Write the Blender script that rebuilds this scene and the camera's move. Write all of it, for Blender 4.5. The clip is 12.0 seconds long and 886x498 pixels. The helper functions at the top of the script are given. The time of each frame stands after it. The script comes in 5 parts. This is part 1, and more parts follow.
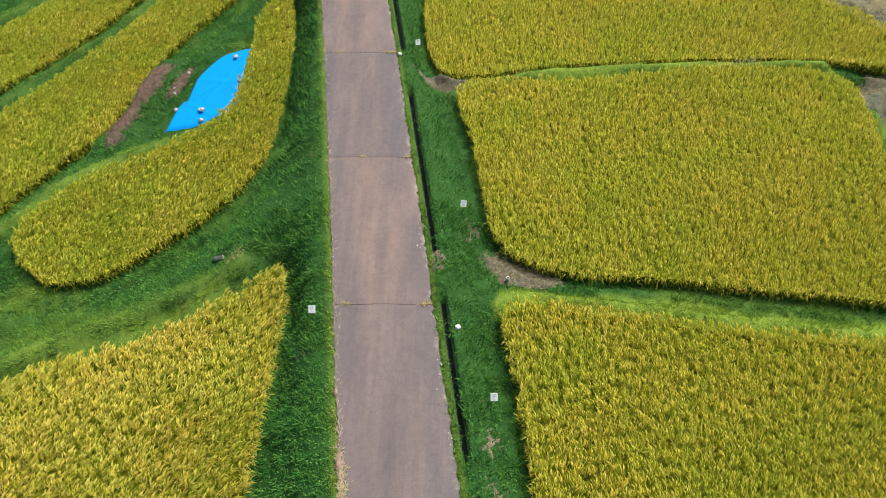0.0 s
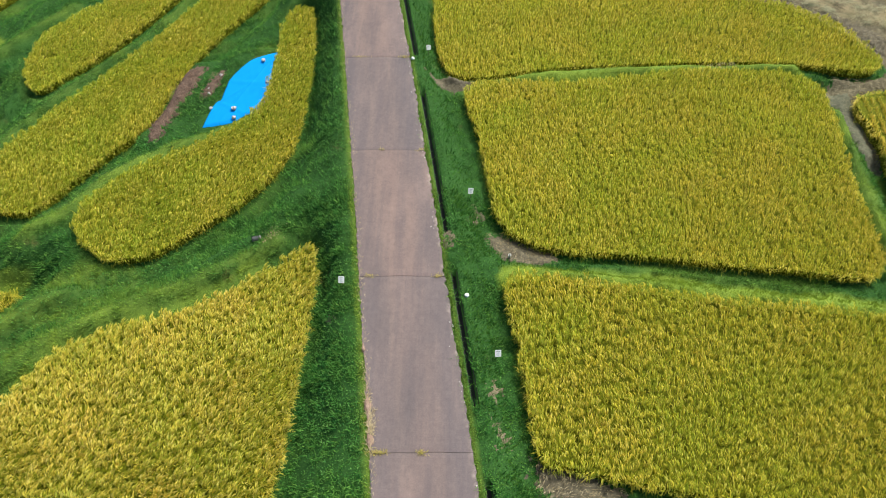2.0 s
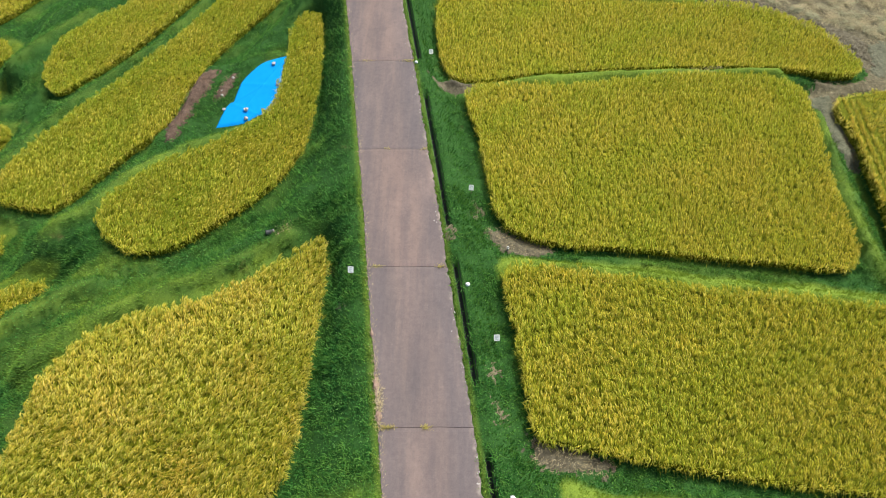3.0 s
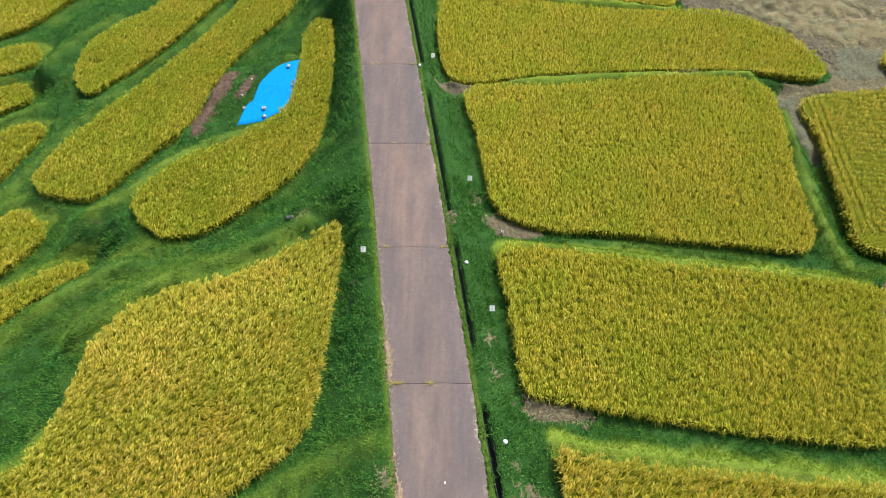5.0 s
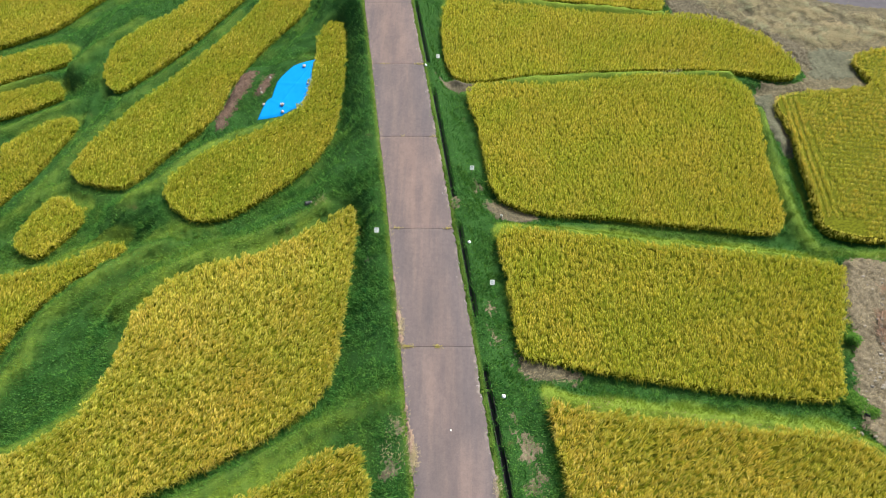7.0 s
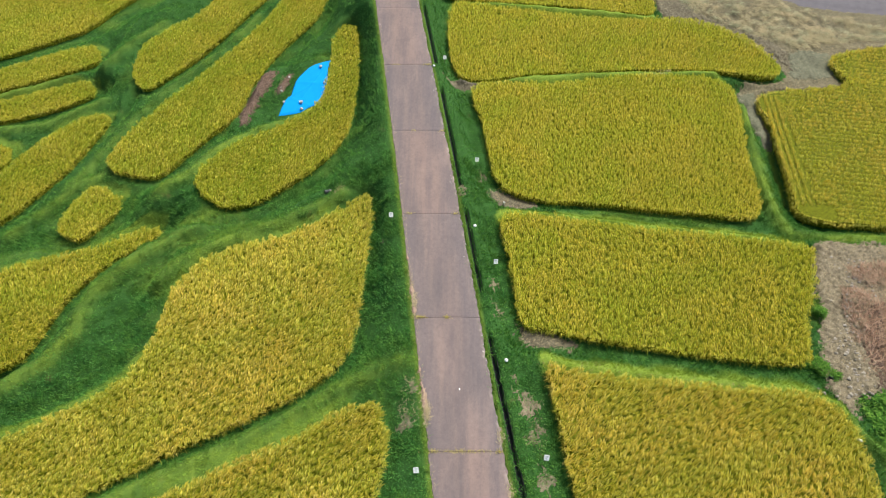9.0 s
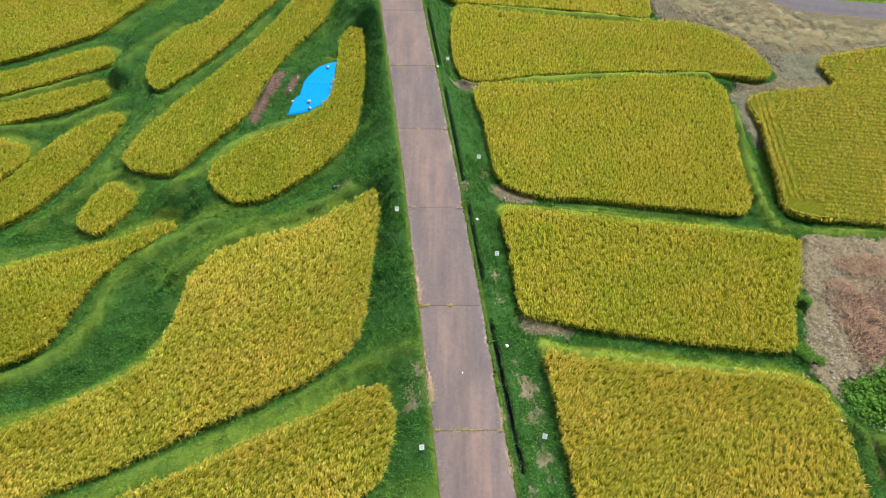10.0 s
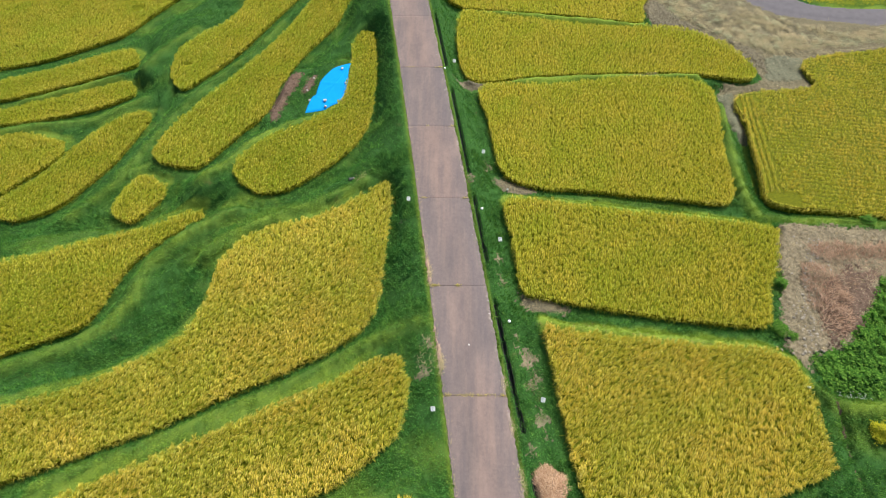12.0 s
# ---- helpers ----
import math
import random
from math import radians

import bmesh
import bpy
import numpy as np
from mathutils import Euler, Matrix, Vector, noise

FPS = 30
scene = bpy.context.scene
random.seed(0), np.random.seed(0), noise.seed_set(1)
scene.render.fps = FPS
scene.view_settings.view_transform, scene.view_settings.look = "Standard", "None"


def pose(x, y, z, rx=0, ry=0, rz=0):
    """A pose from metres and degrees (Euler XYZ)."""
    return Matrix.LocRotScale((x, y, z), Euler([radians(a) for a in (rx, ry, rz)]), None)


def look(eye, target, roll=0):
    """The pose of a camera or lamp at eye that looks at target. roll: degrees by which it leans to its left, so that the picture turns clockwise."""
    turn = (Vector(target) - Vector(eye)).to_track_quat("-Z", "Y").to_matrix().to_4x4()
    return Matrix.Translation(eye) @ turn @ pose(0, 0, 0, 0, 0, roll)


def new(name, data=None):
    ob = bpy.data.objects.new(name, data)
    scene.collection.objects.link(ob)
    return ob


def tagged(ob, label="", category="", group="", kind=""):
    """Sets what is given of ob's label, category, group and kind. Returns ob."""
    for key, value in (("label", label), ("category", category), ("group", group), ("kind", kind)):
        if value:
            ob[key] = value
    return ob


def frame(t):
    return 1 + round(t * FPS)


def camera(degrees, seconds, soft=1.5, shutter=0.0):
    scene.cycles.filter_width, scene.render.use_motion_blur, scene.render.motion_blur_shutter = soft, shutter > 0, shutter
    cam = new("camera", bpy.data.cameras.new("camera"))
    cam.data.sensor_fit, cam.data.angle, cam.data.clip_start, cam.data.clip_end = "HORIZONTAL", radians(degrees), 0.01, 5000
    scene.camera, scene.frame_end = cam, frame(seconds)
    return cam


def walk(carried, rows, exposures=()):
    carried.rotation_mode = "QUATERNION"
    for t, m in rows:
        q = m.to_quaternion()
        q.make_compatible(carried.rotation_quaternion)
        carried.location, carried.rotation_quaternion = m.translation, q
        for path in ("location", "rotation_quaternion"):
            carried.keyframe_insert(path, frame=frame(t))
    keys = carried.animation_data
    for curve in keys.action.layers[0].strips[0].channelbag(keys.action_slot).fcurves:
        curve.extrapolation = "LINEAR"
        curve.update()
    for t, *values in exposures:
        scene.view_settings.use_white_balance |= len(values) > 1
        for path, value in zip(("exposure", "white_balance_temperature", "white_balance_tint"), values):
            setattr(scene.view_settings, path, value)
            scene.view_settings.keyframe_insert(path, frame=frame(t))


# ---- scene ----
cam = camera(70.0, 12.0, soft=1.0)
# seconds, place in metres, yaw, pitch and roll in degrees
PATH = [
    (0.0, 0.185, 0.130, 18.491, 0.393, -54.178, -0.214),
    (0.5, 0.090, -0.538, 19.048, 0.421, -54.221, -0.214),
    (1.0, -0.021, -1.203, 19.611, 0.465, -54.263, -0.215),
    (1.5, -0.111, -1.846, 20.199, 0.479, -54.273, -0.228),
    (2.0, -0.200, -2.493, 20.810, 0.502, -54.271, -0.241),
    (2.5, -0.260, -3.151, 21.427, 0.505, -54.260, -0.231),
    (3.0, -0.303, -3.808, 22.040, 0.473, -54.225, -0.193),
    (5.0, -0.446, -6.519, 24.347, 0.201, -54.205, 0.063),
    (5.5, -0.503, -7.219, 24.905, 0.159, -54.192, 0.121),
    (6.0, -0.586, -7.929, 25.442, 0.151, -54.183, 0.163),
    (6.5, -0.662, -8.631, 25.964, 0.132, -54.178, 0.190),
    (7.0, -0.736, -9.312, 26.485, 0.115, -54.166, 0.210),
    (9.0, -1.163, -12.179, 28.691, 0.197, -54.087, 0.200),
    (9.5, -1.268, -12.878, 29.241, 0.221, -54.045, 0.213),
    (10.0, -1.351, -13.593, 29.795, 0.236, -54.018, 0.235),
    (10.5, -1.453, -14.301, 30.352, 0.282, -53.992, 0.245),
    (11.0, -1.554, -14.999, 30.913, 0.327, -53.968, 0.237),
    (11.5, -1.664, -15.702, 31.483, 0.404, -53.954, 0.222),
    (12.0, -1.744, -16.403, 32.051, 0.449, -53.943, 0.200),
]
walk(cam, [(t, pose(x, y, z, 90 + pitch, 0, yaw) @ pose(0, 0, 0, 0, 0, roll)) for t, x, y, z, yaw, pitch, roll in PATH],
     exposures=[(0.0, 0.95, 6650, 8), (12.0, 1.07, 6700, 9)])

# ---------------------------------------------------------------- world and sun
SUN_TO = Vector((0.42, 0.46, 0.78)).normalized()
world = bpy.data.worlds.new("sky")
scene.world = world
world.use_nodes = True
wn = world.node_tree
sky = wn.nodes.new("ShaderNodeTexSky")
sky.sky_type, sky.sun_disc = "NISHITA", False
sky.sun_elevation = math.asin(SUN_TO.z)
sky.sun_rotation = math.atan2(SUN_TO.x, SUN_TO.y)
sky.air_density, sky.dust_density, sky.ozone_density = 1.0, 3.0, 1.0
wn.links.new(sky.outputs[0], wn.nodes["Background"].inputs[0])
wn.nodes["Background"].inputs[1].default_value = 0.080
sun = new("sun", bpy.data.lights.new("sun", "SUN"))
sun.data.energy, sun.data.angle, sun.data.color = 3.1, radians(16), (1.0, 0.95, 0.86)
sun.matrix_world = look(SUN_TO * 100, (0, 0, 0))

# ---------------------------------------------------------------- materials


class Mat:
    """A small node-material builder."""

    def __init__(self, name, rough=0.8, spec=0.2):
        self.m = bpy.data.materials.new(name)
        self.m.use_nodes = True
        self.t = self.m.node_tree
        self.b = self.t.nodes["Principled BSDF"]
        self.b.inputs["Roughness"].default_value = rough
        self.b.inputs["Specular IOR Level"].default_value = spec

    def node(self, kind, **at):
        n = self.t.nodes.new(kind)
        for k, v in at.items():
            n.inputs[k.replace("_", " ")].default_value = v
        return n

    def link(self, a, b):
        self.t.links.new(a, b)

    def coords(self):
        return self.node("ShaderNodeTexCoord").outputs["Object"]

    def noise(self, scale, detail=4.0, rough=0.6, stretch=None):
        n = self.node("ShaderNodeTexNoise", Scale=scale, Detail=detail, Roughness=rough)
        if stretch:
            mp = self.node("ShaderNodeMapping")
            mp.inputs["Scale"].default_value = stretch
            self.link(self.coords(), mp.inputs[0])
            self.link(mp.outputs[0], n.inputs["Vector"])
        else:
            self.link(self.coords(), n.inputs["Vector"])
        return n.outputs[0]

    def ramp(self, fac, *stops):
        r = self.t.nodes.new("ShaderNodeValToRGB")
        e = r.color_ramp.elements
        while len(e) < len(stops):
            e.new(0.5)
        for k, (p, c) in enumerate(stops):
            e[k].position, e[k].color = p, (*c, 1)
        self.link(fac, r.inputs[0])
        return r.outputs[0]

    def mix(self, fac, a, b, blend="MIX"):
        n = self.t.nodes.new("ShaderNodeMix")
        n.data_type, n.blend_type = "RGBA", blend
        for val, sock in ((fac, n.inputs[0]), (a, n.inputs[6]), (b, n.inputs[7])):
            if isinstance(val, (int, float)):
                sock.default_value = val
            elif isinstance(val, tuple):
                sock.default_value = (*val, 1)
            else:
                self.link(val, sock)
        return n.outputs[2]

    def attr(self, name):
        n = self.t.nodes.new("ShaderNodeAttribute")
        n.attribute_name = name
        return n.outputs["Fac"]

    def island(self):
        return self.t.nodes.new("ShaderNodeNewGeometry").outputs["Random Per Island"]

    def one(self):
        return self.t.nodes.new("ShaderNodeObjectInfo").outputs["Random"]

    def base(self, col):
        if isinstance(col, tuple):
            self.b.inputs["Base Color"].default_value = (*col, 1)
        else:
            self.link(col, self.b.inputs["Base Color"])
        return self

    def bump(self, height, strength=0.5, distance=0.02):
        n = self.node("ShaderNodeBump", Strength=strength, Distance=distance)
        self.link(height, n.inputs["Height"])
        self.link(n.outputs[0], self.b.inputs["Normal"])
        return self

    def leafy(self, col, share=0.3):
        """Thin leaves let some light through."""
        self.base(col)
        tr = self.t.nodes.new("ShaderNodeBsdfTranslucent")
        self.link(col, tr.inputs[0])
        mx = self.t.nodes.new("ShaderNodeMixShader")
        mx.inputs[0].default_value = share
        self.link(self.b.outputs[0], mx.inputs[1])
        self.link(tr.outputs[0], mx.inputs[2])
        self.link(mx.outputs[0], self.t.nodes["Material Output"].inputs[0])
        return self


def make_blade(name, low, mid, high, patch_a, patch_b, scale=0.25, share=0.3, tone=None, mixed=0.5, mottle=0.0):
    m = Mat(name, 0.75, 0.03)
    col = m.ramp(m.island(), (0.0, low), (0.5, mid), (1.0, high))
    big = m.ramp(m.noise(scale, 3.0), (0.35, patch_a), (0.65, patch_b))
    col = m.mix(mixed, col, big, "MULTIPLY")
    if tone:
        col = m.mix(m.attr("tone"), col, tone)
    if mottle:
        col = m.mix(1.0, col, m.ramp(m.noise(mottle, 5.0, 0.7), (0.3, (0.66, 0.70, 0.74)), (0.7, (1.32, 1.27, 1.18))), "MULTIPLY")
    m.leafy(col, share)
    return m.m


rice_ear = make_blade("ripe_rice_ears", (0.66, 0.545, 0.07), (0.81, 0.675, 0.105), (0.93, 0.81, 0.21), (0.82, 0.95, 0.7), (1.0, 1.0, 1.0), 0.35, 0.5, mixed=0.8)
rice_leaf = make_blade("rice_leaves", (0.28, 0.325, 0.035), (0.45, 0.47, 0.055), (0.64, 0.62, 0.10), (0.75, 0.95, 0.7), (1.0, 0.97, 0.9), 0.35, 0.5, mixed=0.8)
gold_ear = make_blade("golden_rice_ears", (0.69, 0.545, 0.085), (0.82, 0.67, 0.125), (0.92, 0.79, 0.24), (0.80, 0.93, 0.7), (1.0, 0.98, 1.0), 0.35, 0.5, mixed=0.8)
gold_leaf = make_blade("golden_rice_leaves", (0.31, 0.345, 0.04), (0.50, 0.49, 0.065), (0.69, 0.635, 0.12), (0.75, 0.95, 0.7), (1.0, 0.96, 0.9), 0.35, 0.5, mixed=0.8)
# Dark olive stems: shade between the rice hills is put into the colour.
rice_body = make_blade("shaded_rice_stems", (0.11, 0.12, 0.01), (0.11, 0.12, 0.01), (0.11, 0.12, 0.01), (0.35, 0.4, 0.35), (1.4, 1.4, 1.1), 9.0, 0.0, mixed=1.0)
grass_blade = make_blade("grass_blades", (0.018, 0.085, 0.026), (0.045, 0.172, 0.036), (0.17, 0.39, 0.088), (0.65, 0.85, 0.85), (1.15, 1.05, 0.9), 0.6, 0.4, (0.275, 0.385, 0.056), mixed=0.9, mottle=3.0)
weed_leaf = make_blade("weed_leaves", (0.04, 0.12, 0.02), (0.08, 0.205, 0.03), (0.16, 0.31, 0.05), (0.8, 0.9, 0.8), (1.0, 1.0, 0.9), 1.5)
verge_leaf = make_blade("verge_weed_leaves", (0.04, 0.15, 0.035), (0.09, 0.25, 0.06), (0.20, 0.40, 0.11), (0.7, 0.9, 0.9), (1.0, 1.0, 0.9), 1.5)
bush_leaf = make_blade("yellow_bush_leaves", (0.25, 0.28, 0.02), (0.42, 0.42, 0.03), (0.55, 0.5, 0.05), (0.8, 0.9, 0.8), (1.0, 1.0, 0.9), 1.5)
straw_pale = make_blade("pale_straw", (0.28, 0.22, 0.12), (0.40, 0.33, 0.19), (0.52, 0.45, 0.29), (0.75, 0.8, 0.8), (1.0, 1.0, 1.0), 0.6, 0.1)
straw_bright = make_blade("bright_pale_straw", (0.26, 0.215, 0.12), (0.37, 0.315, 0.185), (0.50, 0.435, 0.27), (0.7, 0.78, 0.78), (1.0, 1.0, 1.0), 0.6, 0.1)
straw_grey = make_blade("grey_green_straw", (0.20, 0.21, 0.12), (0.31, 0.31, 0.19), (0.42, 0.42, 0.27), (0.75, 0.8, 0.8), (1.0, 1.0, 1.0), 0.6, 0.1)
straw_brown = make_blade("brown_dead_stalks", (0.15, 0.095, 0.06), (0.26, 0.165, 0.11), (0.40, 0.28, 0.20), (0.8, 0.8, 0.85), (1.0, 1.0, 1.0), 0.6, 0.1)


def make_ground():
    m = Mat("grassy_soil", 0.95, 0.1)
    fine = m.ramp(m.noise(9.0, 6.0, 0.7), (0.3, (0.016, 0.060, 0.016)), (0.7, (0.042, 0.120, 0.024)))
    bare = m.ramp(m.noise(0.7, 4.0), (0.66, (0, 0, 0)), (0.74, (1, 1, 1)))
    col = m.mix(bare, fine, (0.075, 0.09, 0.03))
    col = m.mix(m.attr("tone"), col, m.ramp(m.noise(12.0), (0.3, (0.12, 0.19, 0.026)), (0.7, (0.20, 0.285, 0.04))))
    m.base(col).bump(m.noise(25.0, 5.0, 0.7), 0.8, 0.05)
    return m.m


def make_soil(name, a, b, c):
    m = Mat(name, 0.95, 0.1)
    col = m.ramp(m.noise(6.0, 7.0, 0.75), (0.3, a), (0.5, b), (0.72, c))
    m.base(m.mix(0.5, col, m.ramp(m.noise(0.8), (0.3, (0.6, 0.6, 0.6)), (0.7, (1, 1, 1))), "MULTIPLY")).bump(m.noise(18.0, 6.0, 0.75), 1.0, 0.06)
    return m.m


def make_concrete():
    m = Mat("worn_pinkish_concrete", 0.85, 0.25)
    col = m.ramp(m.noise(0.7, 6.0, 0.65, (1.0, 0.35, 1.0)), (0.3, (0.122, 0.108, 0.111)), (0.5, (0.156, 0.131, 0.129)), (0.7, (0.200, 0.162, 0.153)))
    streak = m.ramp(m.noise(1.0, 4.0, 0.65, (1.9, 0.10, 1.0)), (0.35, (0.76, 0.79, 0.84)), (0.65, (1.18, 1.10, 1.04)))
    col = m.mix(0.6, col, streak, "MULTIPLY")
    brush = m.ramp(m.noise(1.0, 3.0, 0.7, (1.2, 30.0, 1.0)), (0.35, (0.9, 0.9, 0.9)), (0.65, (1.08, 1.08, 1.08)))
    col = m.mix(0.25, col, brush, "MULTIPLY")
    speck = m.ramp(m.noise(26.0, 5.0, 0.85), (0.35, (0.80, 0.80, 0.80)), (0.72, (1.18, 1.16, 1.14)))
    col = m.mix(0.8, col, speck, "MULTIPLY")
    stain = m.ramp(m.noise(1.6, 6.0, 0.8), (0.66, (0, 0, 0)), (0.78, (1, 1, 1)))
    col = m.mix(stain, col, (0.30, 0.27, 0.245))
    worn = m.ramp(m.noise(5.0, 6.0, 0.8), (0.32, (0.82, 0.81, 0.82)), (0.68, (1.15, 1.13, 1.12)))
    col = m.mix(0.7, col, worn, "MULTIPLY")
    across = m.attr("across")
    tracks = m.ramp(across, (0.0, (0.90, 0.94, 0.99)), (0.16, (0.97, 0.98, 1.0)), (0.32, (1.13, 1.09, 1.05)), (0.5, (1.02, 0.99, 0.98)), (0.66, (1.11, 1.07, 1.04)), (0.84, (0.93, 0.96, 1.0)), (1.0, (1.02, 1.03, 1.05)))
    col = m.mix(0.75, col, tracks, "MULTIPLY")
    frayed = m.mix(1.0, m.ramp(m.noise(1.6, 7.0, 0.8), (0.50, (0, 0, 0)), (0.62, (1, 1, 1))), m.ramp(across, (0.0, (0.2, 0.2, 0.2)), (0.02, (0, 0, 0)), (0.95, (0, 0, 0)), (0.99, (0.8, 0.8, 0.8))), "MULTIPLY")
    col = m.mix(frayed, col, (0.36, 0.31, 0.27))
    slab = m.ramp(m.one(), (0.0, (0.9, 0.92, 0.95)), (1.0, (1.04, 1.0, 0.98)))
    m.base(m.mix(1.0, col, slab, "MULTIPLY")).bump(m.noise(60.0, 5.0, 0.7), 0.35, 0.01)
    return m.m


def make_plain(name, col, rough=0.7, scale=8.0, spread=0.25, spec=0.3):
    m = Mat(name, rough, spec)
    dark = tuple(c * (1 - spread) for c in col)
    m.base(m.ramp(m.noise(scale, 5.0), (0.3, dark), (0.7, col))).bump(m.noise(scale * 3), 0.2, 0.01)
    return m.m


ground_mat = make_ground()
soil_mat = make_soil("bare_brown_soil", (0.11, 0.094, 0.063), (0.195, 0.168, 0.115), (0.335, 0.297, 0.207))
# Brown soil, darkened to give the level pits the shade of a hollow.
pit_mat = make_soil("dark_dug_soil", (0.06, 0.055, 0.037), (0.13, 0.117, 0.082), (0.25, 0.224, 0.155))
stubble_mat = make_soil("straw_littered_soil", (0.08, 0.072, 0.045), (0.14, 0.125, 0.08), (0.26, 0.235, 0.155))
damp_mat = make_soil("damp_grey_green_soil", (0.085, 0.092, 0.062), (0.14, 0.145, 0.10), (0.22, 0.215, 0.15))
red_soil_mat = make_soil("reddish_soil", (0.07, 0.05, 0.04), (0.13, 0.09, 0.07), (0.22, 0.16, 0.12))
concrete_mat = make_concrete()
asphalt_mat = make_plain("grey_asphalt", (0.105, 0.10, 0.115), 0.9, 2.0, 0.2)
# one near-black colour for the drain's walls and floor
drain_mat = make_plain("near_black_concrete", (0.014, 0.016, 0.018), 0.6, 6.0, 0.5)
tarp_mat = make_plain("blue_plastic_sheet", (0.0, 0.25, 0.70), 0.7, 0.6, 0.08, 0.05)
stone_mat = make_plain("pale_grey_stone", (0.5, 0.48, 0.46), 0.85, 12.0, 0.4)
white_mat = make_plain("white_painted_plate", (0.88, 0.90, 0.88), 0.5, 9.0, 0.08)
print_mat = make_plain("grey_green_print", (0.42, 0.47, 0.44), 0.6, 30.0, 0.2)
wood_mat = make_plain("weathered_wood", (0.25, 0.19, 0.13), 0.8, 20.0, 0.4)
plastic_mat = make_plain("white_plastic_bag", (0.78, 0.82, 0.86), 0.4, 9.0, 0.15)
black_mat = make_plain("black_plastic", (0.03, 0.032, 0.035), 0.5, 9.0, 0.3)

# ---------------------------------------------------------------- mesh helpers


def link_mesh(name, me, mats, parent=None, label="", smooth=False):
    for mt in mats:
        me.materials.append(mt)
    if smooth:
        me.polygons.foreach_set("use_smooth", np.ones(len(me.polygons), bool))
    ob = new(name, me)
    if parent:
        ob.parent = parent
    return tagged(ob, label) if label else ob


def part(name, bm, material, parent=None, label="", smooth=False):
    me = bpy.data.meshes.new(name)
    bm.normal_update()
    bm.to_mesh(me)
    bm.free()
    return link_mesh(name, me, [material], parent, label, smooth)


def raw(name, verts, tris, mats, slots=None, parent=None, label="", values=None, smooth=False):
    """A mesh from arrays: verts (n, 3), faces (m, 3 or 4)."""
    me = bpy.data.meshes.new(name)
    verts, tris = np.asarray(verts, np.float32), np.asarray(tris, np.int32)
    side = tris.shape[1]
    me.vertices.add(len(verts))
    me.vertices.foreach_set("co", verts.ravel())
    me.loops.add(tris.size)
    me.loops.foreach_set("vertex_index", tris.ravel())
    me.polygons.add(len(tris))
    me.polygons.foreach_set("loop_start", np.arange(0, tris.size, side, dtype=np.int32))
    if slots is not None:
        me.polygons.foreach_set("material_index", np.asarray(slots, np.int32))
    me.update(calc_edges=True)
    if values is not None:
        at = me.attributes.new("tone", "FLOAT", "POINT")
        at.data.foreach_set("value", np.asarray(values, np.float32))
    return link_mesh(name, me, mats, parent, label, smooth)


def empty(name, at=(0, 0, 0)):
    ob = new(name)
    ob.location, ob.empty_display_size = at, 0.3
    return ob


def box(bm, cx, cy, cz, sx, sy, sz, bevel=0.0):
    made = bmesh.ops.create_cube(bm, size=1, matrix=Matrix.Translation((cx, cy, cz)) @ Matrix.Diagonal((sx, sy, sz, 1)))
    if bevel:
        edges = list({e for v in made["verts"] for e in v.link_edges})
        bmesh.ops.bevel(bm, geom=edges, offset=bevel, segments=2, affect="EDGES", profile=0.5)


rng = np.random.default_rng(7)
WAVE = [(rng.normal(size=2), rng.uniform(0, 6.28), k) for k in (0.25, 0.25, 0.5, 0.5, 0.9, 0.9, 1.7, 1.7, 3.0, 3.0, 5.0, 5.0)]


def waves(x, y, freq=1.0, low=0, high=12):
    """Smooth bumps of about unit height."""
    out = 0.0
    for (a, b), ph, k in WAVE[low:high]:
        n = math.hypot(a, b)
        out = out + np.sin((x * a + y * b) / n * k * freq * 2.2 + ph) / (high - low) ** 0.5
    return out


# ---------------------------------------------------------------- plan
ROAD_W = 3.38


def road_left(y):
    y = np.clip(y, -40, 70)
    return -2.165 - 0.1255 * y - 0.00036 * y * y


def road_z(y):
    return 0.07 - 0.013 * np.clip(y, -30, 60)


def smooth_ring(points, steps=5):
    """A closed outline, rounded through its corners."""
    p = np.array(points, float)
    out = []
    for i in range(len(p)):
        a, b, c, d = p[i - 1], p[i], p[(i + 1) % len(p)], p[(i + 2) % len(p)]
        for s in range(steps):
            t = s / steps
            out.append(0.5 * (2 * b + (c - a) * t + (2 * a - 5 * b + 4 * c - d) * t * t + (3 * b - a - 3 * c + d) * t ** 3))
    return np.array(out)


def ring_distance(x, y, ring):
    """Signed distance to a closed outline: negative inside."""
    x, y = np.asarray(x, float).ravel(), np.asarray(y, float).ravel()
    out = np.empty(len(x))
    a, b = ring, np.roll(ring, -1, 0)
    d = b - a
    dd = (d ** 2).sum(1) + 1e-12
    for s in range(0, len(x), 20000):
        px, py = x[s:s + 20000, None], y[s:s + 20000, None]
        ex, ey = px - a[:, 0], py - a[:, 1]
        t = np.clip((ex * d[:, 0] + ey * d[:, 1]) / dd, 0, 1)
        dist = np.sqrt(((ex - t * d[:, 0]) ** 2 + (ey - t * d[:, 1]) ** 2).min(1))
        cross = ((a[:, 1] > py) != (b[:, 1] > py)) & (px < d[:, 0] * (py - a[:, 1]) / np.where(d[:, 1] == 0, 1e-9, d[:, 1]) + a[:, 0])
        out[s:s + 20000] = np.where(cross.sum(1) % 2 == 1, -dist, dist)
    return out


